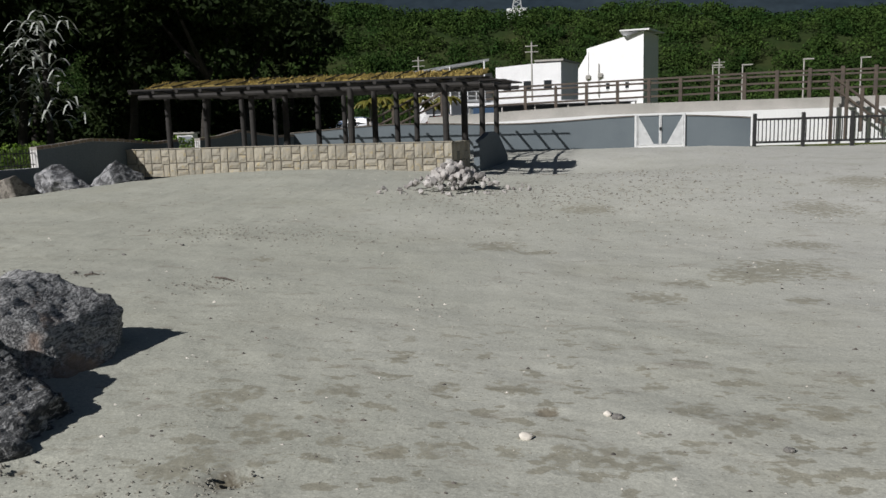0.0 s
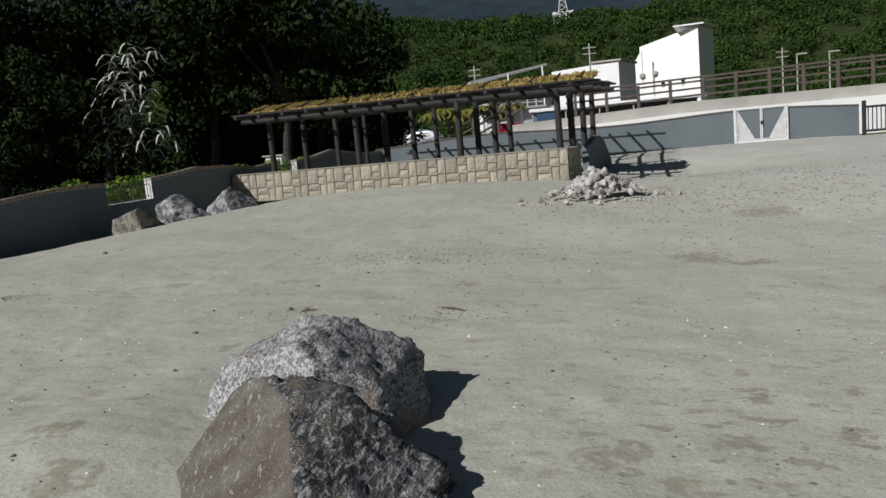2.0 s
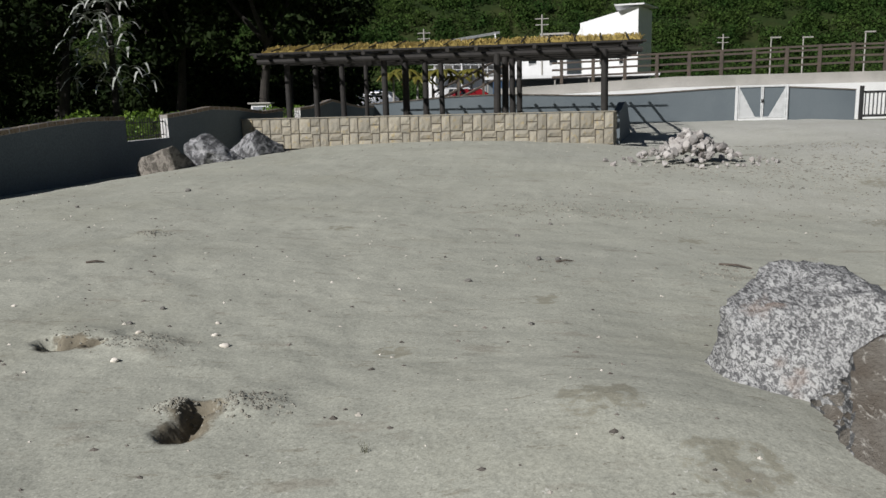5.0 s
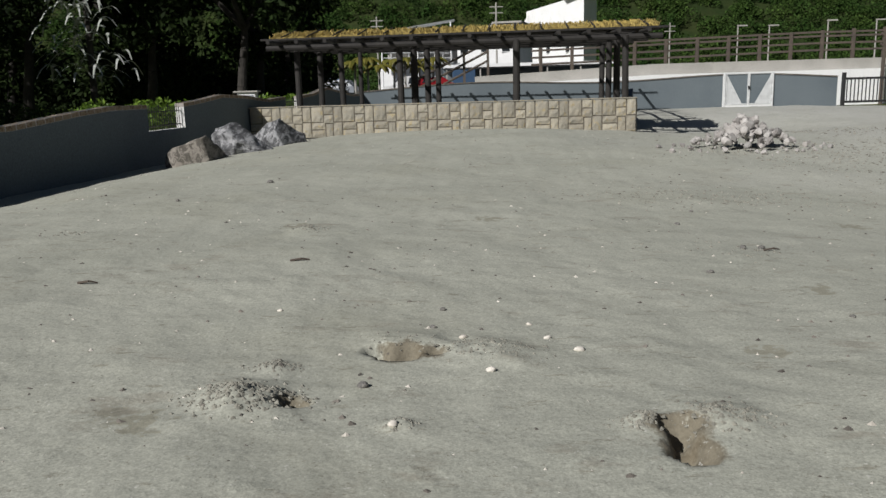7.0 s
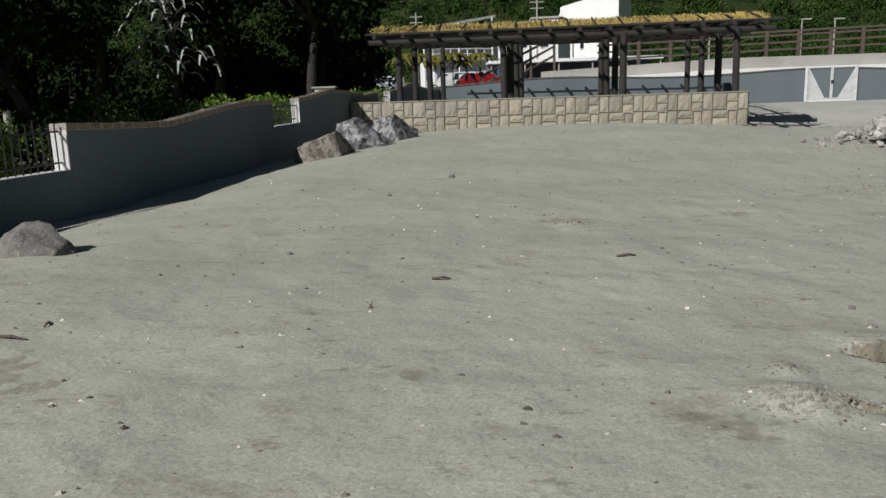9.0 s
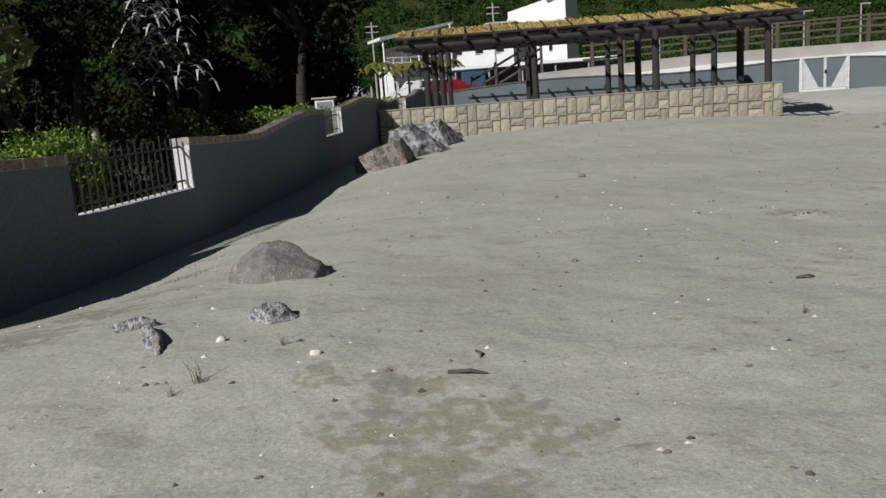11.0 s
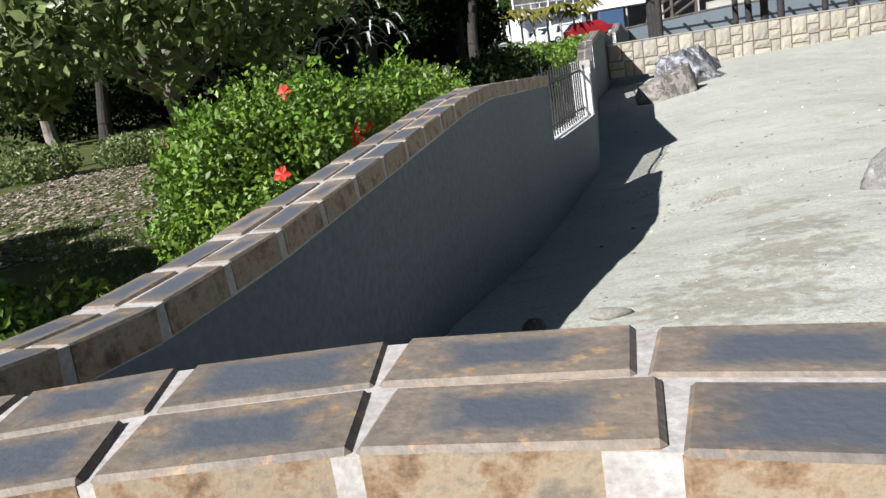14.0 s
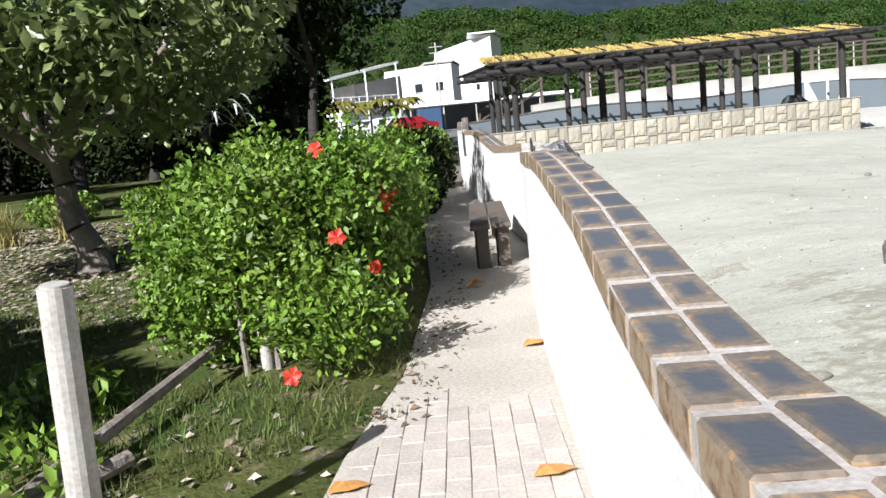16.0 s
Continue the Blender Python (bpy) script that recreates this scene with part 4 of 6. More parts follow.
def crumbs():
    """Loose clods of sand thrown up round the burrows and along the drift lines."""
    r = np.random.default_rng(31)
    verts, faces = [], []
    spots = [(-7.45, 4.62, 0.13, 420, 0.014), (-7.39, 5.02, 0.06, 90, 0.013), (-6.36, 5.27, 0.14, 200, 0.012), (-6.8, 5.4, 0.1, 60, 0.01), (-5.52, 4.40, 0.1, 220, 0.013), (-5.82, 4.36, 0.06, 120, 0.013), (-6.78, 4.36, 0.05, 40, 0.012), (-13.05, 8.65, 0.2, 160, 0.016),
             (-7.8, 8.63, 0.12, 90, 0.016), (-9.97, 8.6, 0.15, 50, 0.016), (-4.2, 7.9, 0.35, 50, 0.02), (-2.4, 7.75, 0.35, 120, 0.02), (-3.2, 11.3, 0.9, 420, 0.024), (-6.4, 14.3, 0.8, 60, 0.022), (2.6, 15.5, 1.6, 420, 0.034), (0.9, 16.0, 1.3, 260, 0.034),
             (1.2, 12.0, 1.6, 200, 0.024), (4.5, 18, 2.0, 300, 0.036), (3.6, 13.5, 2.2, 420, 0.026), (0.2, 14.2, 1.2, 260, 0.026), (2.0, 20.0, 1.8, 200, 0.04), (0.3, 8.6, 1.2, 200, 0.016), (-0.8, 16.3, 1.0, 240, 0.03), (-13.7, 6.2, 0.25, 60, 0.012), (-13.2, 7.0, 0.4, 50, 0.012), (-0.6, 3.42, 0.1, 60, 0.012), (-1.5, 3.4, 0.14, 90, 0.014), (-0.4, 4.2, 0.9, 160, 0.01),
             (-13.2, 9.6, 0.25, 70, 0.016), (-1.0, 3.3, 0.25, 90, 0.014), (1.2, 6.6, 0.9, 160, 0.014), (-0.9, 6.9, 0.5, 90, 0.014)]
    for cx, cy, rad, n, size in spots:
        for _ in range(n):
            x, y = cx + r.normal(0, rad), cy + r.normal(0, rad * 0.6)
            s = size * r.uniform(0.4, 1.2)
            z = sand_z(x, y)
            k, a = len(verts), r.uniform(0, 6.28)
            for i in range(5):
                q = a + i * 1.2566
                verts.append((x + s * math.cos(q), y + s * math.sin(q), z - 0.003))
            verts.append((x + s * r.normal(0, 0.25), y + s * r.normal(0, 0.25), z + s * r.uniform(0.35, 0.7)))
            faces += [(k + i, k + (i + 1) % 5, k + 5) for i in range(5)]
    tagged(quads("sand_clods", verts, faces, M_CLOD), "loose grey clods of sand round burrows", "sand clods", kind="stuff")


crumbs()
for x, y, s in ((-12.14, 5.92, 0.034), (-11.67, 5.64, 0.034), (0.79, 4.09, 0.05), (1.25, 4.46, 0.035), (-5.91, 5.29, 0.035), (-6.38, 4.96, 0.03), (-6.49, 5.49, 0.028), (-6.04, 5.5, 0.025), (-6.8, 4.33, 0.025), (-7.55, 5.98, 0.02), (-6.11, 5.74, 0.02)):
    rock("stone", (x, y, sand_z(x, y) + s * 0.2), (s, s * 0.8, s * 0.6), int(x * 100) % 97, [M_SHELL], "small pale stone lying on the sand", subdiv=2, group="pale stones on the sand", category="stone")

# ---- paved walk beside the garden wall ----
EDGE = [(3.0, -16.75), (4.5, -16.5), (5.8, -16.17), (6.5, -15.97), (7.5, -15.59), (9.9, -15.04), (17.5, -13.98), (34, -10.9)]
path_ys = [2.0 + 0.25 * i for i in range(130)]
walk_sheet = grid_sheet("path", lambda y: [lerp_table(y, EDGE) - 0.05 + (wall_x(y) - THICK + 0.03 - lerp_table(y, EDGE) + 0.05) * i / 8 if y > 3.4 else lerp_table(y, EDGE) + 1.1 * i / 8 for i in range(9)],
                        path_ys, lambda x, y: GROUND + 0.012 + 0.006 * noise.noise((x * 3, y * 3, 0)), M_PATHSAND)
tagged(walk_sheet, "narrow sandy path beside the garden wall", "path", kind="structure")


def pavers():
    bm = bmesh.new()
    box(bm, (0, 0, 0), (0.096, 0.195, 0.05), bevel=0.003)
    me = mesh_of(bm, M_PAVER, "paver")
    rng = random.Random(6)
    dirv = Vector((0.19, 0.98, 0)).normalized()
    side = Vector((dirv.y, -dirv.x, 0))
    o = Vector((-16.28, 5.2, GROUND - 0.007))
    for c in range(14):
        for k in range(-6, 15):
            q = o + side * (c * 0.1) + dirv * (k * 0.2 + (0.1 if c % 2 else 0))
            if not (lerp_table(q.y, EDGE) + 0.02 < q.x < (wall_x(q.y) - THICK - 0.06 if q.y > 3.3 else -15.2)):
                continue
            if q.y > 6.9 + 1.2 * noise.noise((q.x * 2.5, q.y * 1.5, 4)):
                continue
            ob = new("paver", me)
            ob.matrix_basis = Matrix.Translation(q + Vector((0, 0, rng.uniform(-0.002, 0.003)))) @ Matrix.Rotation(-math.atan2(dirv.x, dirv.y), 4, "Z")
            ob.parent = walk_sheet


def bench(y0, y1, label):
    ym = (y0 + y1) / 2
    xs = lambda y: wall_x(y) - THICK - 0.34
    t = thing("bench", (xs(ym), ym, GROUND), label, "bench", "benches along the wall")
    for s in (-0.1, 0.1):
        bm = bmesh.new()
        a, b = Vector((xs(y0) + s, y0, 0.10)), Vector((xs(y1) + s, y1, 0.10))
        m = Matrix.Translation((a + b) / 2) @ Matrix.Rotation(math.atan2(b.y - a.y, b.x - a.x), 4, "Z")
        box(bm, None, ((b - a).length, 0.185, 0.05), m=m, bevel=0.008)
        part("plank", bm, M_RAIL, t)
    for y in (y0 + 0.12, y1 - 0.12):
        for s in (-0.1, 0.1):
            bm = bmesh.new()
            box(bm, (xs(y) + s, y, (GROUND + 0.075) / 2), (0.12, 0.09, 0.075 - GROUND), bevel=0.008)
            part("leg", bm, M_RAIL, t)


bench(10.3, 12.3, "weathered grey wooden plank bench beside the wall")
bench(20.0, 21.6, "weathered grey wooden plank bench beside the wall")
bench(29.0, 30.4, "weathered grey wooden plank bench beside the wall")

# ---- garden ----
M_POST = material("grey_post", (0.42, 0.40, 0.37), (0.34, 0.32, 0.29), 6, 60, 0.85, 0.4, 0.004)


def round_post(a, b, r, label):
    bm = bmesh.new()
    rod(bm, a, b, r * 1.03, r, n=16)
    es = [e for e in bm.edges if e.verts[0].co.z > b[2] - 0.05 and e.verts[1].co.z > b[2] - 0.05]
    bmesh.ops.bevel(bm, geom=es, offset=0.008, segments=2, affect="EDGES")
    tagged(part("post", bm, M_POST, smooth=False), label, "post", "posts along the path")


round_post((-16.86, 5.78, GROUND), (-16.80, 5.70, 0.715), 0.05, "pale grey round wooden post beside the path")
round_post((-16.41, 8.1, GROUND), (-16.39, 8.05, 0.59), 0.04, "grey round wooden post in the hibiscus hedge")
round_post((-15.15, 12.9, GROUND), (-15.15, 12.9, 0.95), 0.05, "grey round wooden post in the hibiscus hedge")
bm = bmesh.new()
rod(bm, (-17.55, 5.7, GROUND + 0.04), (-16.62, 8.3, GROUND + 0.2), 0.045, 0.03, n=8)
tagged(part("fallen_branch", bm, M_BARK), "dead branch lying on the grass beside the path", "branch")
bm = bmesh.new()
rod(bm, (-17.5, 6.1, GROUND + 0.04), (-16.95, 6.75, GROUND + 0.07), 0.04, n=8)
tagged(part("fallen_branch", bm, M_BARK), "short dead log lying on the grass", "branch")


def blob_points(rng, lumps, n):
    """Points in the outer shells of a set of lumps: centre and radii."""
    w = np.array([l[3] * l[4] + l[4] * l[5] + l[3] * l[5] for l in lumps])
    pick = rng.choice(len(lumps), n, p=w / w.sum())
    L = np.array(lumps)[pick]
    d = rng.normal(size=(n, 3))
    d /= np.linalg.norm(d, axis=1)[:, None]
    r = 1 - np.abs(rng.normal(0, 0.22, n))
    return L[:, :3] + d * r[:, None] * L[:, 3:]


def bush(name, lumps, n, size, mat, seed, label, category="bush", aspect=0.55, stems=6, shoots=0):
    rng = np.random.default_rng(seed)
    c = np.mean([l[:2] for l in lumps], axis=0)
    t = thing(name, (c[0], c[1], GROUND), label, category)
    pts = blob_points(rng, lumps, n)
    if shoots:
        # leaves sit in sprays round twig ends, and long shoots stand out of the outline
        tips = blob_points(rng, lumps, n // 16)
        pts = np.repeat(tips, 16, axis=0) + rng.normal(0, 0.055, (len(tips) * 16, 3))
        inner = np.array(lumps)[rng.integers(0, len(lumps), n // 3)]
        d = rng.normal(size=(len(inner), 3))
        d /= np.linalg.norm(d, axis=1)[:, None]
        pts = np.concatenate([pts, inner[:, :3] + d * (0.2 + 0.55 * rng.random((len(inner), 1))) * inner[:, 3:]])
        root = blob_points(rng, lumps, shoots)
        out = root - np.array([c[0], c[1], -0.3]) * (0.4, 0.15, 0.2) - root * (0.6, 0.85, 0.8) + rng.normal(0, 0.25, (shoots, 3)) + (0, 0, 0.55)
        out /= np.linalg.norm(out, axis=1)[:, None]
        along = rng.uniform(0.0, 0.24, (shoots, 14, 1))
        pts = np.concatenate([pts, (root[:, None] + out[:, None] * along + rng.normal(0, 0.018, (shoots, 14, 3))).reshape(-1, 3)])
    pts = pts[pts[:, 2] > GROUND + 0.02]
    leaf_cloud("foliage", pts, size, mat, rng, t, aspect=aspect)
    for l in lumps[:stems]:
        for k in range(3):
            bm = bmesh.new()
            a = rng.uniform(0, 6.28)
            rod(bm, (l[0] + 0.1 * math.cos(a), l[1] + 0.1 * math.sin(a), GROUND - 0.02), (l[0] + 0.3 * math.cos(a) * l[3], l[1] + 0.3 * math.sin(a) * l[4], l[2] + 0.2 * l[5]), 0.022, 0.01, n=6)
            part("stem", bm, M_BARK, t)
    return t


lr = random.Random(12)
hib = []
for k in range(16):
    u = k / 15
    x, y = -16.45 + 1.35 * u, 8.0 + 4.6 * u
    hib.append((x + lr.uniform(-0.25, 0.3), y + lr.uniform(-0.2, 0.2), 0.32 + lr.uniform(-0.2, 0.32), lr.uniform(0.35, 0.6), lr.uniform(0.4, 0.6), lr.uniform(0.35, 0.6)))
hib += [(-16.7, 8.3, 0.1, 0.4, 0.4, 0.35), (-16.75, 9.0, 0.4, 0.5, 0.6, 0.5), (-16.0, 7.75, 0.1, 0.4, 0.35, 0.35), (-15.85, 8.4, 0.75, 0.35, 0.35, 0.35), (-15.6, 8.9, 0.5, 0.4, 0.4, 0.45), (-16.3, 8.9, 0.8, 0.3, 0.3, 0.35), (-15.4, 9.6, 0.7, 0.35, 0.35, 0.4)]
bush("hibiscus_hedge", hib, 74000, 0.054, M_LEAF, 21, "leafy green hibiscus hedge with red flowers beside the path", "hedge", shoots=900)
hib2 = [(-14.75 + 0.13 * k + lr.uniform(-0.15, 0.15), 13.4 + 1.0 * k, 0.30 + lr.uniform(-0.1, 0.25), 0.6, 0.65, 0.6) for k in range(5)]
bush("garden_bush", hib2, 9000, 0.085, M_LEAFSHADED, 22, "dense dark green clipped bush beside the path", "bush")
hib3 = [(wall_x(17.5 + 0.9 * k) - 1.35 + lr.uniform(-0.15, 0.15), 17.5 + 0.9 * k, 0.25 + lr.uniform(-0.1, 0.2), 0.55, 0.6, 0.65) for k in range(17)]
bush("garden_hedge", hib3, 16000, 0.11, M_LEAF, 23, "green hedge growing behind the garden wall", "hedge")


def flower(at, seed, size=0.058):
    """A hibiscus bloom: five petals and a column."""
    rng = random.Random(seed)
    t = thing("hibiscus_flower", at, "bright red hibiscus flower on the hedge", "flower", "red hibiscus flowers")
    for k in range(5):
        a = k * 1.2566 + rng.uniform(-0.2, 0.2)
        q = Matrix.Translation(at) @ Euler((rng.uniform(0.9, 1.4), 0, rng.uniform(-0.6, 0.6))).to_matrix().to_4x4() @ Matrix.Rotation(a, 4, "Z")
        verts = [q @ Vector(v) for v in ((0, 0, 0), (size * 0.6, -size * 0.42, size * 0.25), (size, 0, size * 0.12), (size * 0.6, size * 0.42, size * 0.25), (size * 0.55, 0, size * 0.1))]
        quads("petal", verts, [(0, 1, 4), (1, 2, 4), (2, 3, 4), (3, 0, 4)], M_RED, t)


M_RED = material("red_petal", (0.62, 0.045, 0.02), (0.5, 0.03, 0.015), 20, 60, 0.5, 0, 0, trans=0.3)
FLOWERS = [(-16.24, 7.45, -0.19), (-15.91, 7.6, 0.51), (-15.7, 7.9, 0.26), (-15.56, 8.4, 0.67), (-15.49, 8.5, 0.65), (-15.56, 8.4, 0.58), (-15.68, 8.6, 0.76), (-15.96, 8.2, 0.99)]
for k, at in enumerate(FLOWERS):
    flower(at, k)


def tree(name, base, fork, limbs, lumps, n, size, seed, mat, label, r0=0.2, aspect=0.5, bark=M_BARK):
    """A trunk that forks, limbs, and a crown of leaves in lumps."""
    rng = np.random.default_rng(seed)
    t = thing(name, base, label, "tree")
    bm = bmesh.new()
    b, f = Vector(base), Vector(fork)
    prev = b - Vector((0, 0, 0.1))
    for k in range(1, 6):
        q = b.lerp(f, k / 5) + Vector((0.05 * math.sin(k * 1.9 + seed), 0.05 * math.cos(k * 2.3 + seed), 0))
        rod(bm, prev, q, r0 * (1.25 if k == 1 else 1.05 - 0.09 * k), r0 * (0.97 - 0.09 * k), n=12)
        prev = q
    part("trunk", bm, bark, t)
    for l in limbs:
        bm = bmesh.new()
        e = Vector(l)
        mid = prev.lerp(e, 0.5) + Vector((0, 0, -0.15))
        rod(bm, prev, mid, r0 * 0.5, r0 * 0.36, n=8)
        rod(bm, mid, e, r0 * 0.36, r0 * 0.15, n=8)
        part("limb", bm, bark, t)
    leaf_cloud("crown", blob_points(rng, lumps, n), size, mat, rng, t, aspect=aspect, droop=0.3)
    return t


def lumps_round(c, spread, n, r, seed):
    q = random.Random(seed)
    return [(c[0] + q.uniform(-1, 1) * spread[0], c[1] + q.uniform(-1, 1) * spread[1], c[2] + q.uniform(-1, 1) * spread[2], r * q.uniform(0.7, 1.2), r * q.uniform(0.7, 1.2), r * q.uniform(0.55, 0.9)) for _ in range(n)]


M_LEAFTREE = material("garden_leaf", (0.15, 0.20, 0.062), (0.20, 0.245, 0.095), 0.9, 12, 0.4, 0, 0, island=0.5, trans=0.25)
tree("garden_tree", (-18.75, 13.65, GROUND), (-19.05, 13.7, 1.1), [(-20.6, 13.4, 2.8), (-19.2, 14.8, 3.2), (-18.0, 12.6, 2.6), (-17.6, 14.4, 2.5), (-19.6, 13.2, 3.4)],
     lumps_round((-19.2, 13.4, 2.75), (2.6, 2.3, 0.95), 26, 0.85, 4) + [(-17.7, 13.6, 1.75, 0.55, 0.6, 0.45), (-17.0, 14.2, 2.2, 0.7, 0.7, 0.5), (-20.6, 12.9, 1.5, 0.6, 0.6, 0.5), (-18.2, 11.6, 2.4, 0.7, 0.7, 0.5), (-19.9, 11.8, 1.9, 0.6, 0.6, 0.5)], 12500, 0.19, 31, M_LEAFTREE, "broad-leaved garden tree with a forked grey trunk", 0.2)
tree("garden_tree", (-22.1, 27.4, GROUND), (-23.6, 28.0, 1.8), [(-25.2, 28.6, 4), (-23.0, 29, 4.4), (-24, 27, 4.6)], lumps_round((-23.8, 28.5, 4.6), (2.4, 2.2, 1.2), 16, 1.4, 5), 8000, 0.26, 32, M_LEAFSHADED, "leaning dark garden tree with dense foliage", 0.26, bark=M_BARKSHADED)
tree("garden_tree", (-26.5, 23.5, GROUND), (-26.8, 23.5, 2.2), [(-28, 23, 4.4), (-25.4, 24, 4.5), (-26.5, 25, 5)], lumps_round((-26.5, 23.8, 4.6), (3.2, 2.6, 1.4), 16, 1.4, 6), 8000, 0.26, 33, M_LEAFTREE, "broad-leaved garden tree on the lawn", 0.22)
# high crowns shade the grove; leaf and bark colours are darkened as well
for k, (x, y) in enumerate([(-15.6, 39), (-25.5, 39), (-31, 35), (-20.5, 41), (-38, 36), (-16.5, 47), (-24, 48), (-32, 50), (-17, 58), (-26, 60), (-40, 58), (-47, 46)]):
    tree("shade_tree", (x, y, GROUND), (x + 0.4, y + 0.2, 4.0), [(x - 2, y, 7), (x + 2, y + 1, 7.2), (x, y - 2, 7)], lumps_round((x, y, 8.2), (3.6, 3.6, 1.4), 14, 2.0, 40 + k) + lumps_round((x, y, 4.6), (2.6, 2.6, 1.0), 4, 1.2, 70 + k), 7000, 0.42, 50 + k, M_LEAFSHADED, "tall dark shade tree in the grove behind the wall", 0.3, bark=M_BARKSHADED)
under = []
for k in range(90):
    x = -48 + 33 * lr.random()
    y = 40 + 26 * lr.random() if k < 60 else 62 + 6 * lr.random()
    under.append((x, y, lr.uniform(0.6, 3.2), 2.2, 1.8, lr.uniform(1.4, 2.6)))
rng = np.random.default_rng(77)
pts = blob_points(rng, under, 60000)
tagged(leaf_cloud("undergrowth", pts[pts[:, 2] > GROUND], 0.40, M_LEAFSHADED, rng), "dark tangled undergrowth beneath the grove", "undergrowth", kind="stuff")


def silver_plant():
    """Pale drooping blades that catch the light in the dark grove."""
    t = thing("silver_palm", (-19.4, 32, GROUND), "tall plant with pale silvery drooping blades", "plant")
    r = np.random.default_rng(15)
    bm = bmesh.new()
    rod(bm, (-19.4, 32, GROUND), (-19.3, 32, 5.2), 0.16, 0.1)
    part("stem", bm, M_BARKSHADED, t)
    for z in (2.2, 3.0, 3.8, 4.5, 5.1, 5.7):
        verts, faces = [], []
        for k in range(24):
            a = r.uniform(0, 6.28)
            L = r.uniform(0.5, 1.15)
            p = Vector((-19.35 + r.normal(0, 0.65), 31.6 + r.normal(0, 0.35), z + r.normal(0, 0.25)))
            side = Vector((-math.sin(a), math.cos(a), 0)) * 0.085
            i0 = len(verts)
            for s in range(5):
                u = s / 4
                q = p + Vector((math.cos(a), math.sin(a), 0)) * L * u + Vector((0, 0, L * (0.55 * u - 1.0 * u * u)))
                wv = side * (1 - 0.8 * u)
                verts += [q - wv, q + wv]
            faces += [(i0 + 2 * s, i0 + 2 * s + 1, i0 + 2 * s + 3, i0 + 2 * s + 2) for s in range(4)]
        quads("frond", verts, faces, M_SILVER, t)


M_SILVER = material("silver_blade", (0.50, 0.51, 0.49), (0.30, 0.33, 0.27), 4, 20, 0.5, 0, 0)
silver_plant()


def scatter_leaves(name, n, x0, x1, y0, y1, size, mat, seed, label, z=GROUND + 0.01, keep=lambda x, y: True):
    r = np.random.default_rng(seed)
    verts, faces = [], []
    for _ in range(n):
        x, y = r.uniform(x0, x1), r.uniform(y0, y1)
        if not keep(x, y):
            continue
        a, s = r.uniform(0, 6.28), size * r.uniform(0.5, 1.2)
        c, d = math.cos(a) * s, math.sin(a) * s
        k = len(verts)
        h = r.uniform(0.0, 0.03)
        verts += [(x - c, y - d, z), (x - d * 0.4, y + c * 0.4, z + h), (x + c, y + d, z + h * 0.6), (x + d * 0.4, y - c * 0.4, z + 0.004)]
        faces += [(k, k + 1, k + 2), (k, k + 2, k + 3)]
    return tagged(quads(name, verts, faces, mat), label, "leaves", kind="stuff")


M_LITTER = material("dry_leaf", (0.36, 0.31, 0.25), (0.20, 0.16, 0.11), 2, 30, 0.8, 0, 0, island=0.5)
scatter_leaves("leaf_litter", 15000, -25, -17.3, 10.2, 21.5, 0.055, M_LITTER, 5, "dry pale fallen leaves on the lawn")
scatter_leaves("leaf_litter", 700, -18.5, -15.6, 5.5, 10.5, 0.032, M_LITTER, 6, "dry leaves fallen beside the path", keep=lambda x, y: x < lerp_table(y, EDGE) + 0.12)
M_ORANGE = material("orange_leaf", (0.50, 0.25, 0.07), (0.38, 0.18, 0.05), 14, 40, 0.7, 0, 0)
for x, y in ((-15.24, 5.99), (-14.80, 7.7), (-16.02, 6.15), (-14.75, 9.6), (-14.7, 9.75)):
    verts = [(x + dx, y + dy, GROUND + 0.026 + dz) for dx, dy, dz in ((-0.09, 0, 0), (-0.02, 0.045, 0.02), (0.09, 0.01, 0.005), (0.0, -0.04, 0.015), (-0.05, 0.03, 0.03), (0.04, 0.05, 0.01))]
    tagged(quads("fallen_leaf", verts, [(0, 3, 1), (1, 3, 2), (0, 1, 4), (1, 2, 5)], M_ORANGE), "curled orange dry leaf lying on the path", "leaf", "dry leaves on the path")


def grass_blades():
    r = np.random.default_rng(9)
    n = 42000
    x, y = r.uniform(-20.5, -15.5, n), 4.2 + 8.5 * r.random(n) ** 1.4
    e = np.array([lerp_table(v, EDGE) for v in y])
    patch = np.array([noise.noise((a * 0.9, b * 0.9, 7)) for a, b in zip(x, y)])
    ok = (x < e + 0.06 * r.normal(size=n)) & (patch > -0.22)
    x, y = x[ok], y[ok]
    h = r.uniform(0.03, 0.10, len(x))
    a = r.uniform(0, 6.28, len(x))
    lean = r.normal(0, 0.03, (len(x), 2))
    v = np.empty((len(x), 3, 3))
    v[:, 0] = np.stack([x - 0.005 * np.cos(a), y - 0.005 * np.sin(a), np.full(len(x), GROUND)], 1)
    v[:, 1] = np.stack([x + 0.005 * np.cos(a), y + 0.005 * np.sin(a), np.full(len(x), GROUND)], 1)
    v[:, 2] = np.stack([x + lean[:, 0], y + lean[:, 1], GROUND + h], 1)
    tagged(quads("grass", v.reshape(-1, 3).tolist(), [(3 * i, 3 * i + 1, 3 * i + 2) for i in range(len(x))], M_BLADE), "short lawn grass beside the path", "grass", kind="stuff")


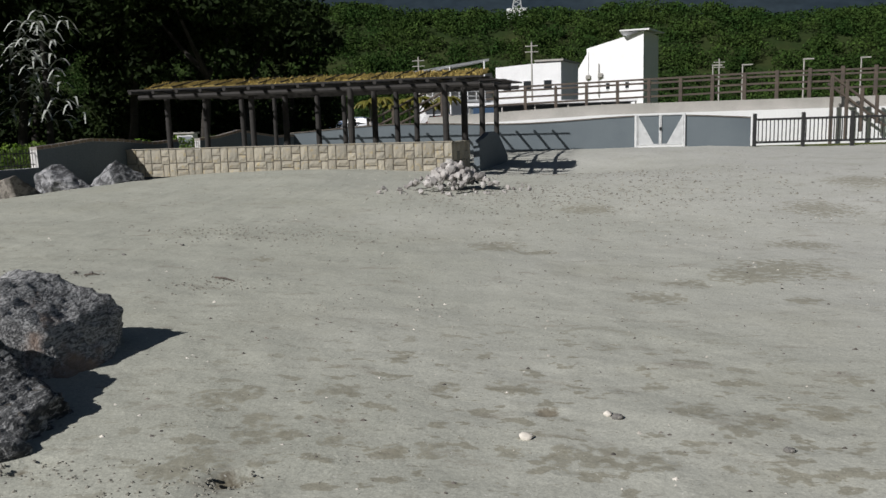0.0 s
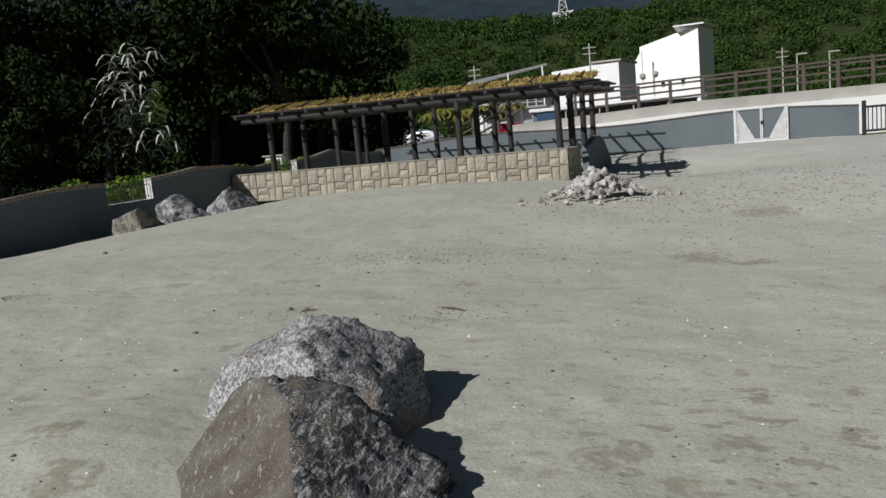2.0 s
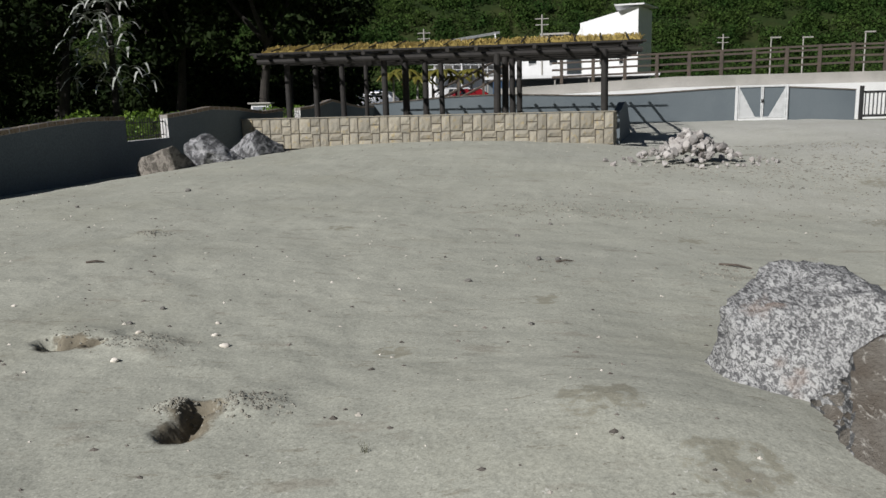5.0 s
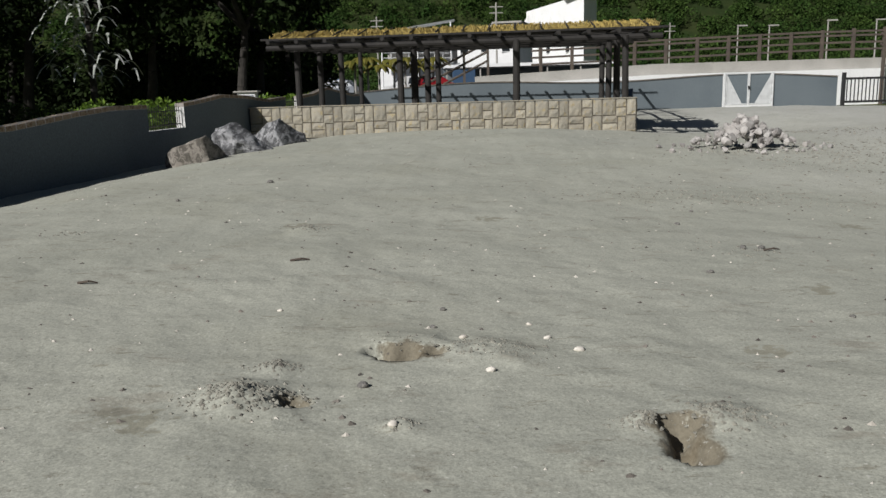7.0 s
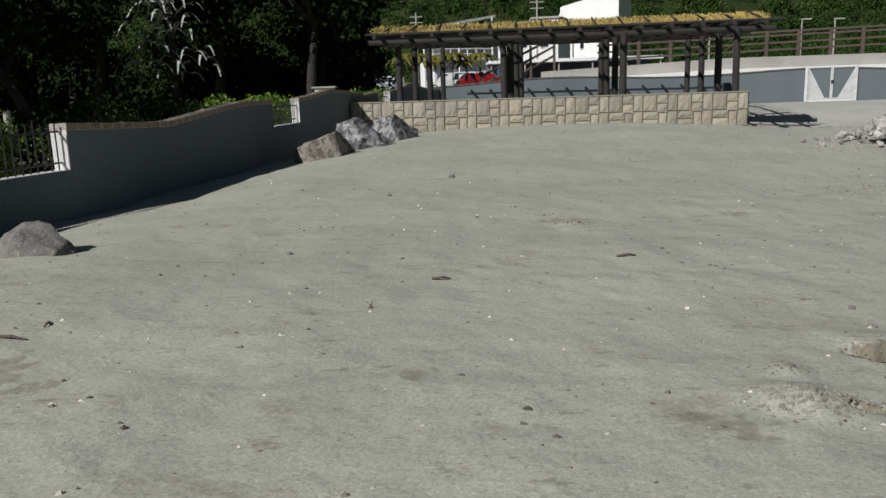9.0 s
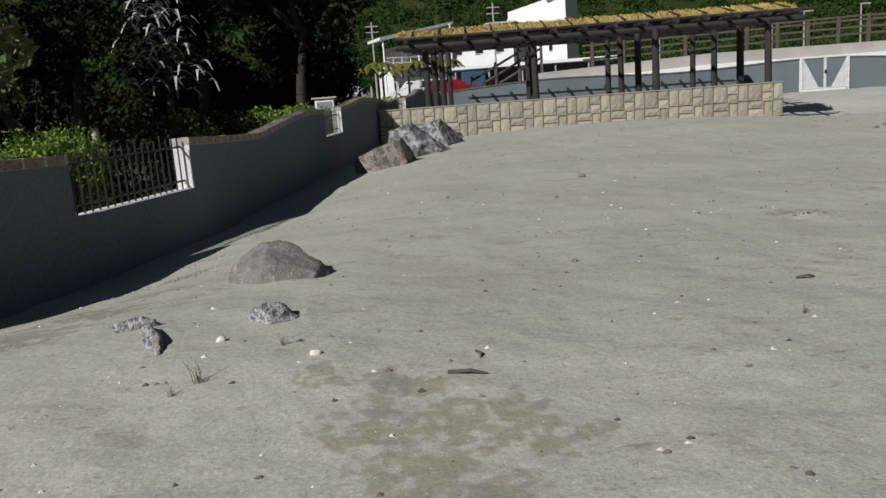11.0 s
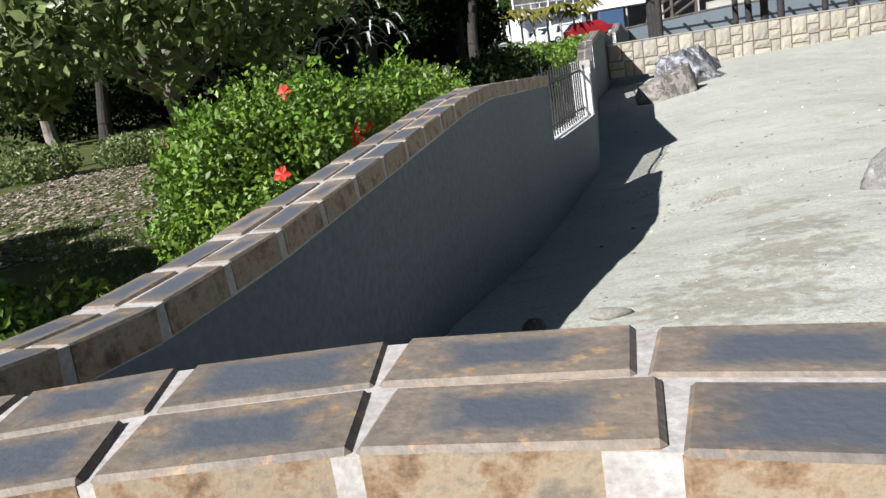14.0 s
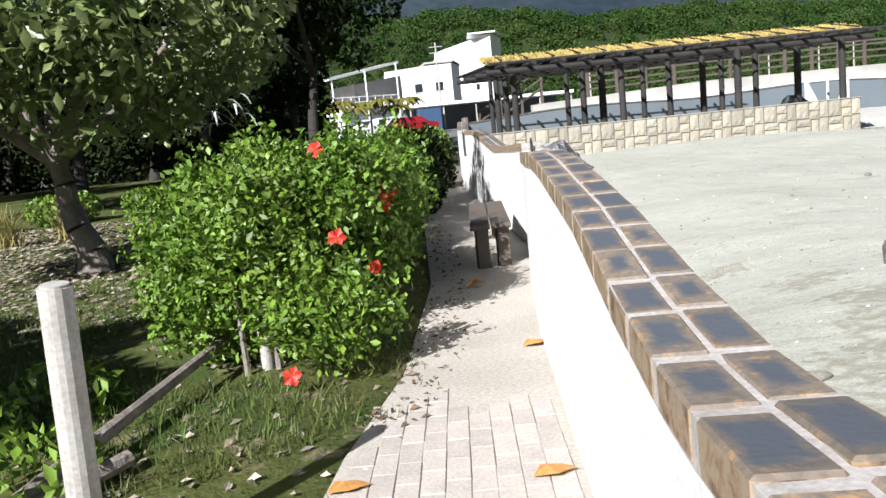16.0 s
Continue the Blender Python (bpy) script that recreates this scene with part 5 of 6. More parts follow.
M_BLADE = material("grass_blade", (0.08, 0.13, 0.022), (0.12, 0.145, 0.04), 1.2, 10, 0.6, 0, 0, island=0.5, trans=0.3)
grass_blades()
weeds = [(-17.9, 7.2, -0.2, 0.4, 0.5, 0.25), (-17.3, 6.6, -0.22, 0.3, 0.35, 0.2), (-18.5, 7.9, -0.2, 0.5, 0.5, 0.3), (-17.5, 7.7, -0.2, 0.35, 0.3, 0.22)]
bush("weeds", weeds, 1500, 0.09, M_LEAF, 61, "low yellow-green weeds on the lawn", "weeds", aspect=0.45, stems=0)

M_BROWNLEAF = material("brown_leaf", (0.16, 0.10, 0.05), (0.09, 0.06, 0.03), 3, 30, 0.85, 0, 0, island=0.5)
scatter_leaves("leaf_litter", 2600, -16.6, -14.2, 6.6, 14.0, 0.024, M_BROWNLEAF, 17, "brown fallen leaves along the foot of the hedge", z=GROUND + 0.02, keep=lambda x, y: abs(x - lerp_table(y, EDGE) - 0.05) < 0.22 + 0.16 * noise.noise((x * 3, y * 3, 2)))

# shade on the lawn comes from an unseen tree added south-west of the path
tree("garden_tree", (-22.4, 5.2, GROUND), (-22.3, 5.3, 1.5), [(-23.2, 5.0, 2.8), (-21.4, 5.8, 2.9), (-22.3, 6.4, 3.0)],
     [(-22.0, 5.6, 3.1, 1.0, 0.8, 0.6), (-22.9, 6.4, 3.2, 0.9, 0.8, 0.6), (-21.3, 5.0, 2.9, 0.8, 0.6, 0.5), (-22.9, 4.9, 3.2, 0.9, 0.9, 0.6), (-23.8, 7.6, 3.2, 0.9, 0.8, 0.6), (-20.9, 6.1, 3.0, 0.6, 0.5, 0.4), (-21.0, 4.4, 3.0, 0.7, 0.6, 0.5), (-21.7, 4.0, 3.1, 0.7, 0.6, 0.5)], 7500, 0.2, 35, M_LEAFTREE, "unseen broad-leaved tree added to shade the lawn", 0.14)

# low planting across the lawn
for k, (x, y, r, h) in enumerate([(-23.5, 21.5, 0.9, 0.55), (-21.6, 22.6, 0.8, 0.5), (-25.6, 20.8, 1.0, 0.6), (-19.6, 22.8, 0.7, 0.45), (-27.6, 20.2, 1.0, 0.6), (-18.2, 20.6, 0.6, 0.5)]):
    bush("garden_shrub", [(x + 0.5 * r * math.cos(a), y + 0.4 * r * math.sin(a), GROUND + h * 0.7, r * 0.6, r * 0.6, h * 0.75) for a in (0.4, 1.9, 3.2, 4.6, 5.6)], 2600, 0.11, M_LEAF if k % 2 else M_LEAFTREE, 140 + k, "low rounded green shrub across the lawn", "shrub", stems=2)


def grass_clump(x, y, h, n, mat, seed, name, label, category):
    """A clump of narrow arching blades."""
    r = np.random.default_rng(seed)
    verts, faces = [], []
    z0 = sand_z(x, y) - 0.005 if x > wall_x(y) else GROUND
    for _ in range(n):
        a, L, lean = r.uniform(0, 6.28), h * r.uniform(0.6, 1.1), r.uniform(0.15, 0.8)
        w = Vector((-math.sin(a), math.cos(a), 0)) * h * 0.018
        p = Vector((x + r.normal(0, h * 0.1), y + r.normal(0, h * 0.1), z0))
        k = len(verts)
        for u in (0, 0.5, 1):
            q = p + Vector((math.cos(a) * lean * u * u, math.sin(a) * lean * u * u, u * (1 - 0.35 * lean * u))) * L
            verts += [q - w * (1 - u * 0.8), q + w * (1 - u * 0.8)]
        faces += [(k, k + 1, k + 3, k + 2), (k + 2, k + 3, k + 5, k + 4)]
    tagged(quads(name, verts, faces, mat), label, category)


M_STRAW = material("straw_blade", (0.30, 0.26, 0.10), (0.20, 0.19, 0.06), 3, 20, 0.7, 0, 0, trans=0.2)
M_WEED = material("dry_weed", (0.12, 0.11, 0.06), (0.07, 0.07, 0.035), 5, 30, 0.85, 0, 0)
for k, (x, y) in enumerate([(-20.4, 18.6), (-21.3, 18.2)]):
    grass_clump(x, y, 0.8, 130, M_STRAW, 150 + k, "ornamental_grass", "clump of yellowing ornamental grass on the lawn", "grass clump")
for k, (x, y, h) in enumerate([(-12.12, 5.4, 0.11), (-11.83, 5.82, 0.08), (-12.2, 5.3, 0.07), (-9.32, 5.9, 0.07), (-4.9, 3.9, 0.06)]):
    grass_clump(x, y, h, 16, M_WEED, 160 + k, "weed_tuft", "small dry weed sprouting from the sand", "weed")


def stick(a, b, r, label):
    bm = bmesh.new()
    za, zb = sand_z(*a) + r * 0.6, sand_z(*b) + r * 0.6
    m = ((a[0] + b[0]) / 2 + 0.01, (a[1] + b[1]) / 2 - 0.01, (za + zb) / 2 + r)
    r *= 0.75
    rod(bm, (*a, za), m, r, r * 0.9, n=6)
    rod(bm, m, (*b, zb), r * 0.9, r * 0.5, n=6)
    tagged(part("stick", bm, M_RAIL), label, "stick", "sticks on the sand")


for a, b, r in (((-11.1, 5.36), (-10.94, 5.33), 0.012), ((-12.66, 4.42), (-12.56, 4.45), 0.006), ((-10.96, 5.6), (-10.95, 5.52), 0.01), ((-7.7, 7.2), (-7.56, 7.22), 0.012), ((-9.0, 6.6), (-8.88, 6.63), 0.012), ((-2.5, 8.0), (-2.25, 7.9), 0.014), ((-3.9, 7.9), (-3.75, 7.95), 0.012)):
    stick(a, b, r, "short dark stick lying on the sand")
for k, (x, y, q) in enumerate([(-6.96, 4.8, 0.03), (-6.65, 5.71, 0.022), (-6.59, 6.06, 0.022), (1.3, 4.42, 0.035), (-4.2, 9.3, 0.03), (-3.8, 10.1, 0.03), (-4.05, 7.97, 0.035), (-3.88, 8.0, 0.035), (-4.63, 7.08, 0.03), (-4.2, 5.9, 0.022), (-10.1, 7.5, 0.025), (-8.9, 12.4, 0.05), (-9.6, 10.6, 0.03), (2.1, 4.0, 0.03)]):
    rock("stone", (x, y, sand_z(x, y) + q * 0.25), (q, q * 0.8, q * 0.65), 200 + k, [M_ROCKGREY], "small dark stone lying on the sand", subdiv=2, cuts=5, group="dark stones on the sand", category="stone")

# ---- beyond the yard ----
def prism(bm, pts, z0, tops):
    """A building's block over a plan, with a height at each corner."""
    lo = [bm.verts.new((x, y, z0)) for x, y in pts]
    hi = [bm.verts.new((x, y, z)) for (x, y), z in zip(pts, tops)]
    n = len(pts)
    for i in range(n):
        k = (i + 1) % n
        bm.faces.new((lo[i], lo[k], hi[k], hi[i]))
    bm.faces.new(hi)


def window_at(t, c, w, h, nrm=(0, -1), mat=None):
    bm = bmesh.new()
    ang = math.atan2(nrm[1], nrm[0]) + math.pi / 2
    box(bm, c, (w, 0.12, h), rz=ang)
    win = part("window", bm, M_WHITE, t)
    bm = bmesh.new()
    box(bm, (c[0] + nrm[0] * 0.05, c[1] + nrm[1] * 0.05, c[2]), (w - 0.16, 0.06, h - 0.16), rz=ang)
    part("pane", bm, M_GLASS, win)


M_GLASS = material("window_glass", (0.02, 0.025, 0.03), (0.03, 0.035, 0.04), 1, 5, 0.12, 0, 0, spec=0.6)


def tall_house():
    t = thing("house", (17, 162, GROUND), "tall white house with a slanting roof line", "house")
    bm = bmesh.new()
    prism(bm, [(12.4, 165), (22.7, 158.8), (26.6, 166), (14.5, 173)], GROUND, [15.6, 18.0, 17.6, 15.2])
    part("wall", bm, M_WHITE, t)
    bm = bmesh.new()
    prism(bm, [(10.4, 166.0), (12.7, 164.6), (14.5, 172), (11, 172)], GROUND, [11.2, 15.0, 15, 11.2])
    part("wall_low", bm, M_WHITE, t)
    bm = bmesh.new()
    prism(bm, [(18.2, 158.8), (23.6, 157.9), (27.8, 166), (20, 168)], 18.05, [18.3, 18.35, 18.2, 18.2])
    part("roof", bm, M_WHITE, t)
    bm = bmesh.new()
    rod(bm, (14.6, 163.3, 6), (14.6, 163.3, 12.5), 0.09)
    part("pipe", bm, M_CONC, t)
    for x, z in ((12.6, 10.0), (14.9, 10.2)):
        bm = bmesh.new()
        box(bm, (x, 164.6 - (x - 12.4) * 0.6, z), (0.9, 0.6, 0.8), bevel=0.05)
        part("air_conditioner", bm, M_CONC, t)
    window_at(t, (16.5, 162.5, 8.0), 1.2, 1.3)
    window_at(t, (20.0, 160.4, 8.0), 1.2, 1.3)


tall_house()


def low_house():
    t = thing("house", (0.7, 116, GROUND), "low white flat-roofed house", "house")
    bm = bmesh.new()
    prism(bm, [(-3.8, 113.5), (5.2, 111.8), (8.0, 120), (-3, 122)], GROUND, [9.0, 9.5, 9.5, 9.0])
    part("wall", bm, M_WHITE, t)
    bm = bmesh.new()
    prism(bm, [(1.6, 112.2), (5.5, 111.5), (8.4, 121), (2, 121.5)], 9.5, [9.75, 9.75, 9.75, 9.75])
    part("roof", bm, M_CONC, t)
    for x in (-2.2, 0.6, 3.4):
        window_at(t, (x, 113.45 - (x + 3.8) * 0.19, 6.4), 1.2, 1.3)


low_house()


def veranda_house():
    t = thing("house", (-8, 94, GROUND), "white two-storey house with a veranda and pitched white roof", "house")
    bm = bmesh.new()
    prism(bm, [(-11.0, 92), (-3.4, 96.5), (-5.0, 103), (-13, 100)], GROUND, [4.0, 4.0, 4.0, 4.0])
    part("ground_floor", bm, M_WHITE, t)
    bm = bmesh.new()
    prism(bm, [(-9.5, 95), (-3.6, 98.5), (-5.0, 103), (-12, 100)], 4.0, [6.6, 7.4, 7.4, 6.6])
    part("upper_floor", bm, M_CONC, t)
    bm = bmesh.new()
    a, b, c, d = Vector((-12.4, 90.0, 7.0)), Vector((-3.9, 97.0, 8.7)), Vector((-5.5, 103, 8.9)), Vector((-14, 99, 7.2))
    lo = [bm.verts.new(p) for p in (a, b, c, d)]
    hi = [bm.verts.new(p + Vector((0, 0, 0.28))) for p in (a, b, c, d)]
    bm.faces.new(hi)
    bm.faces.new(lo[::-1])
    for i in range(4):
        bm.faces.new((lo[i], lo[(i + 1) % 4], hi[(i + 1) % 4], hi[i]))
    part("roof", bm, M_WHITE, t)
    bm = bmesh.new()
    prism(bm, [(-12.2, 90.3), (-4.2, 95.6), (-4.6, 97), (-12.4, 92)], 3.9, [4.15, 4.15, 4.15, 4.15])
    balcony = part("balcony", bm, M_WHITE, t)
    for k in range(9):
        p = Vector((-12.1, 90.5, 0)).lerp(Vector((-4.4, 95.7, 0)), k / 8)
        bm = bmesh.new()
        rod(bm, (p.x, p.y, 4.1), (p.x, p.y, 5.1), 0.05, n=6)
        part("baluster", bm, M_WHITE, balcony)
        if k % 4 == 0:
            bm = bmesh.new()
            rod(bm, (p.x, p.y, GROUND), (p.x, p.y, 7.2 + 0.18 * k), 0.09, n=8)
            part("column", bm, M_WHITE, t)
    for z in (4.55, 5.1):
        bm = bmesh.new()
        rod(bm, (-12.1, 90.5, z), (-4.4, 95.7, z), 0.05, n=6)
        part("handrail", bm, M_WHITE, balcony)
    for k in range(3):
        p = Vector((-10.2, 92.4, 1.2)).lerp(Vector((-4.2, 96.0, 1.2)), k / 2)
        window_at(t, p, 1.4, 1.9, Vector((0.5, -0.86)).normalized())


veranda_house()


def long_shed():
    t = thing("open_shed", (2, 84, GROUND), "long white-roofed open shed in deep shade", "shed")
    bm = bmesh.new()
    box(bm, (3, 84, 3.2), (17, 6, 0.3))
    part("roof", bm, M_WHITE, t)
    bm = bmesh.new()
    box(bm, (3, 86.8, 1.4), (17, 0.2, 3.3))
    part("back_wall", bm, M_GREYWALL, t)
    for k in range(6):
        bm = bmesh.new()
        rod(bm, (-5.2 + 3.3 * k, 81.3, GROUND), (-5.2 + 3.3 * k, 81.3, 3.1), 0.08)
        part("post", bm, M_CONC, t)


long_shed()


def road_z(x, y):
    k = min(1.0, max(0.0, (y - 52) / 14))
    return GROUND - 0.02 + 0.95 * k * k * (3 - 2 * k)


road = grid_sheet("road", lambda y: [-34 + 2.5 * i for i in range(25)], [50 + 2 * i for i in range(36)], road_z, material("asphalt", (0.11, 0.11, 0.11), (0.15, 0.145, 0.14), 0.4, 20, 0.9, 0.3, 0.01))
tagged(road, "grey asphalt road and parking beside the houses", "road", kind="structure")
PARK = GROUND + 0.93


def palm(x, y, h, seed):
    t = thing("palm", (x, y, GROUND), "small palm with yellowing fronds and a pale trunk", "palm", "row of small palms")
    r = np.random.default_rng(seed)
    bm = bmesh.new()
    rod(bm, (x, y, GROUND), (x + 0.05, y, h), 0.11, 0.08, n=8)
    part("trunk", bm, M_POST, t)
    for k in range(11):
        a, L = k * 0.571 + r.uniform(-0.2, 0.2), r.uniform(1.3, 1.8)
        verts, faces = [], []
        for s in range(6):
            u = s / 5
            q = Vector((x + math.cos(a) * L * u, y + math.sin(a) * L * u, h + L * (0.75 * u - 1.05 * u * u)))
            wv = Vector((-math.sin(a), math.cos(a), 0)) * 0.28 * math.sin(0.4 + 2.6 * u)
            verts += [q - wv - Vector((0, 0, 0.12)), q, q + wv - Vector((0, 0, 0.12))]
        for s in range(5):
            i = 3 * s
            faces += [(i, i + 1, i + 4, i + 3), (i + 1, i + 2, i + 5, i + 4)]
        quads("frond", verts, faces, M_PALM, t)


M_PALM = material("palm_frond", (0.12, 0.13, 0.02), (0.19, 0.16, 0.03), 3, 12, 0.5, 0.3, 0.01, trans=0.25)
for k, (x, y) in enumerate(((-13.2, 70), (-12.2, 71), (-11.2, 70.5), (-10.0, 72), (-9.0, 71), (-7.8, 72), (-6.6, 73))):
    palm(x, y, 3.4 + 0.35 * math.sin(k * 2.2), 80 + k)


def car(at, rz, paint, label, tall=1.45, length=4.3):
    t = thing("car", at, label, "car", "cars parked by the road")
    t.rotation_euler = (0, 0, radians(rz))
    L, W = length, 1.75
    prof = [(-L / 2, 0.35), (-L / 2, 0.85), (-L / 2 + 0.15, 0.95), (-L * 0.36, tall - 0.05), (-L * 0.30, tall), (L * 0.12, tall), (L * 0.27, 0.98), (L / 2 - 0.1, 0.85), (L / 2, 0.65), (L / 2, 0.35)]

    def extrude(pr, w, inset):
        bm = bmesh.new()
        a = [bm.verts.new((x, -w / 2 + (inset if z > 1.0 else 0), z)) for x, z in pr]
        b = [bm.verts.new((x, w / 2 - (inset if z > 1.0 else 0), z)) for x, z in pr]
        bm.faces.new(a[::-1])
        bm.faces.new(b)
        for i in range(len(pr)):
            k = (i + 1) % len(pr)
            bm.faces.new((a[i], a[k], b[k], b[i]))
        return bm

    def put(name, bm, mat, parent=None):
        ob = new(name, mesh_of(bm, mat, name))
        ob.parent = parent or t
        return ob
    body = put("body", extrude(prof, W, 0.16), paint)
    put("side_windows", extrude([(-L * 0.33, 1.0), (-L * 0.29, tall - 0.12), (L * 0.10, tall - 0.12), (L * 0.22, 1.02)], W + 0.03, 0.13), M_GLASS)
    put("windscreen", extrude([(L * 0.265, 1.03), (L * 0.145, tall - 0.06), (L * 0.16, tall - 0.06), (L * 0.285, 1.03)], W - 0.4, 0.02), M_GLASS)
    for x in (-L * 0.31, L * 0.31):
        for s in (-1, 1):
            bm = bmesh.new()
            rod(bm, (x, s * (W / 2 - 0.2), 0.33), (x, s * (W / 2 + 0.01), 0.33), 0.33, n=16)
            wh = put("wheel", bm, M_IRON)
            bm = bmesh.new()
            rod(bm, (x, s * (W / 2), 0.33), (x, s * (W / 2 + 0.025), 0.33), 0.19, n=12)
            put("rim", bm, M_GATE, wh)
    for s in (-1, 1):
        bm = bmesh.new()
        box(bm, (L / 2 - 0.03, s * 0.62, 0.68), (0.1, 0.3, 0.16), bevel=0.02)
        put("headlight", bm, M_GATE)


def paint(name, c):
    return material(name, c, tuple(v * 0.92 for v in c), 2, 20, 0.25, 0, 0, spec=0.6)


P_WHITE, P_RED, P_BLUE, P_GREY = paint("white_car", (0.7, 0.7, 0.7)), paint("red_car", (0.28, 0.015, 0.02)), paint("blue_car", (0.05, 0.09, 0.16)), paint("grey_car", (0.25, 0.27, 0.3))
car((-9.4, 88, PARK), 175, P_WHITE, "white estate car parked by the houses", 1.8, 4.8)
car((-6.4, 72.5, PARK), 15, P_RED, "dark red saloon car parked by the road")
car((-7.6, 78, PARK), 10, P_WHITE, "white car parked behind the red car", 1.7, 4.6)
car((-17.0, 79, PARK), 170, P_BLUE, "dark blue car parked under the trees", 1.7, 4.6)
car((-15.8, 76, PARK), 170, P_GREY, "grey car parked under the trees", 1.5)
bm = bmesh.new()
box(bm, (-3.6, 80, 1.7), (2.2, 1.6, 2.2), bevel=0.06)
tagged(part("water_tank", bm, P_BLUE), "dark blue tank standing beside the shed", "tank")


def utility_pole(x, y, h, label):
    t = thing("utility_pole", (x, y, GROUND), label, "pole", "utility poles")
    bm = bmesh.new()
    rod(bm, (x, y, GROUND), (x, y, h), 0.13, 0.09, n=8)
    part("shaft", bm, M_CONC, t)
    for z in (h - 0.5, h - 1.2):
        bm = bmesh.new()
        box(bm, (x, y, z), (1.6, 0.1, 0.1))
        part("crossarm", bm, M_CONC, t)


utility_pole(-13.5, 105, 10.2, "pale utility pole with two crossarms")
utility_pole(1.2, 100, 11.0, "pale utility pole beside the low house")
utility_pole(28, 120, 9.5, "pale utility pole behind the raised walk")


def bare_pole(x, y, h):
    bm = bmesh.new()
    rod(bm, (x, y, GROUND), (x, y, h), 0.06, 0.04, n=8)
    box(bm, (x + 0.25, y, h), (0.6, 0.12, 0.08))
    tagged(part("lamp_post", bm, M_CONC), "thin grey lamp post behind the raised walk", "lamp post", "lamp posts")


for x, y, h in ((13.5, 50, 4.2), (17, 50, 4.4), (12.0, 51, 4.3), (21, 52, 4.5), (24.5, 52, 4.4)):
    bare_pole(x, y, h)


def stairs_rail():
    t = thing("stair_rail", (16.6, 41.2, GROUND), "weathered wooden stair rail leading up to the raised walk", "railing")
    for k in range(4):
        bm = bmesh.new()
        box(bm, (15.4 + 0.7 * k, 40.9, 1.3), (0.14, 0.14, 3.6 - 0.75 * k), bevel=0.01)
        part("post", bm, M_RAIL, t)
    for dz in (0, -0.5):
        bm = bmesh.new()
        rod(bm, (15.2, 40.9, 3.1 + dz), (17.9, 40.9, 1.0 + dz), 0.07, n=6)
        part("rail", bm, M_RAIL, t)


stairs_rail()


def near_stairs():
    t = thing("stair_rail", (-5.5, 41, GROUND), "weathered wooden stair rail at the ramp's end", "railing")
    for dz in (0, 0.45, 0.9):
        bm = bmesh.new()
        rod(bm, (-7.5, 41, 0.6 + dz), (-3.8, 42.6, 2.4 + dz), 0.06, n=6)
        part("rail", bm, M_RAIL, t)
    for k in range(4):
        bm = bmesh.new()
        x, y, z = -7.5 + 3.7 * k / 3, 41 + 1.6 * k / 3, 0.6 + 1.8 * k / 3
        box(bm, (x, y, (GROUND + z + 1.1) / 2), (0.12, 0.12, z + 1.1 - GROUND))
        part("post", bm, M_RAIL, t)


near_stairs()

def cabinet():
    t = thing("utility_cabinet", (-13.95, 33.4, GROUND), "white utility cabinet standing behind the garden wall", "cabinet")
    bm = bmesh.new()
    box(bm, (-13.95, 33.4, 0.42), (0.72, 0.5, 1.46), bevel=0.015)
    part("body", bm, M_WHITE, t)
    bm = bmesh.new()
    box(bm, (-13.95, 33.38, 1.185), (0.95, 0.62, 0.07), bevel=0.01)
    part("top", bm, M_CONC, t, "grey concrete slab")
    bm = bmesh.new()
    box(bm, (-13.95, 33.14, 0.45), (0.58, 0.03, 1.2), bevel=0.006)
    door = part("door", bm, P_GREY, t)
    bm = bmesh.new()
    box(bm, (-13.74, 33.115, 0.5), (0.03, 0.03, 0.12))
    part("handle", bm, M_IRON, door)


cabinet()


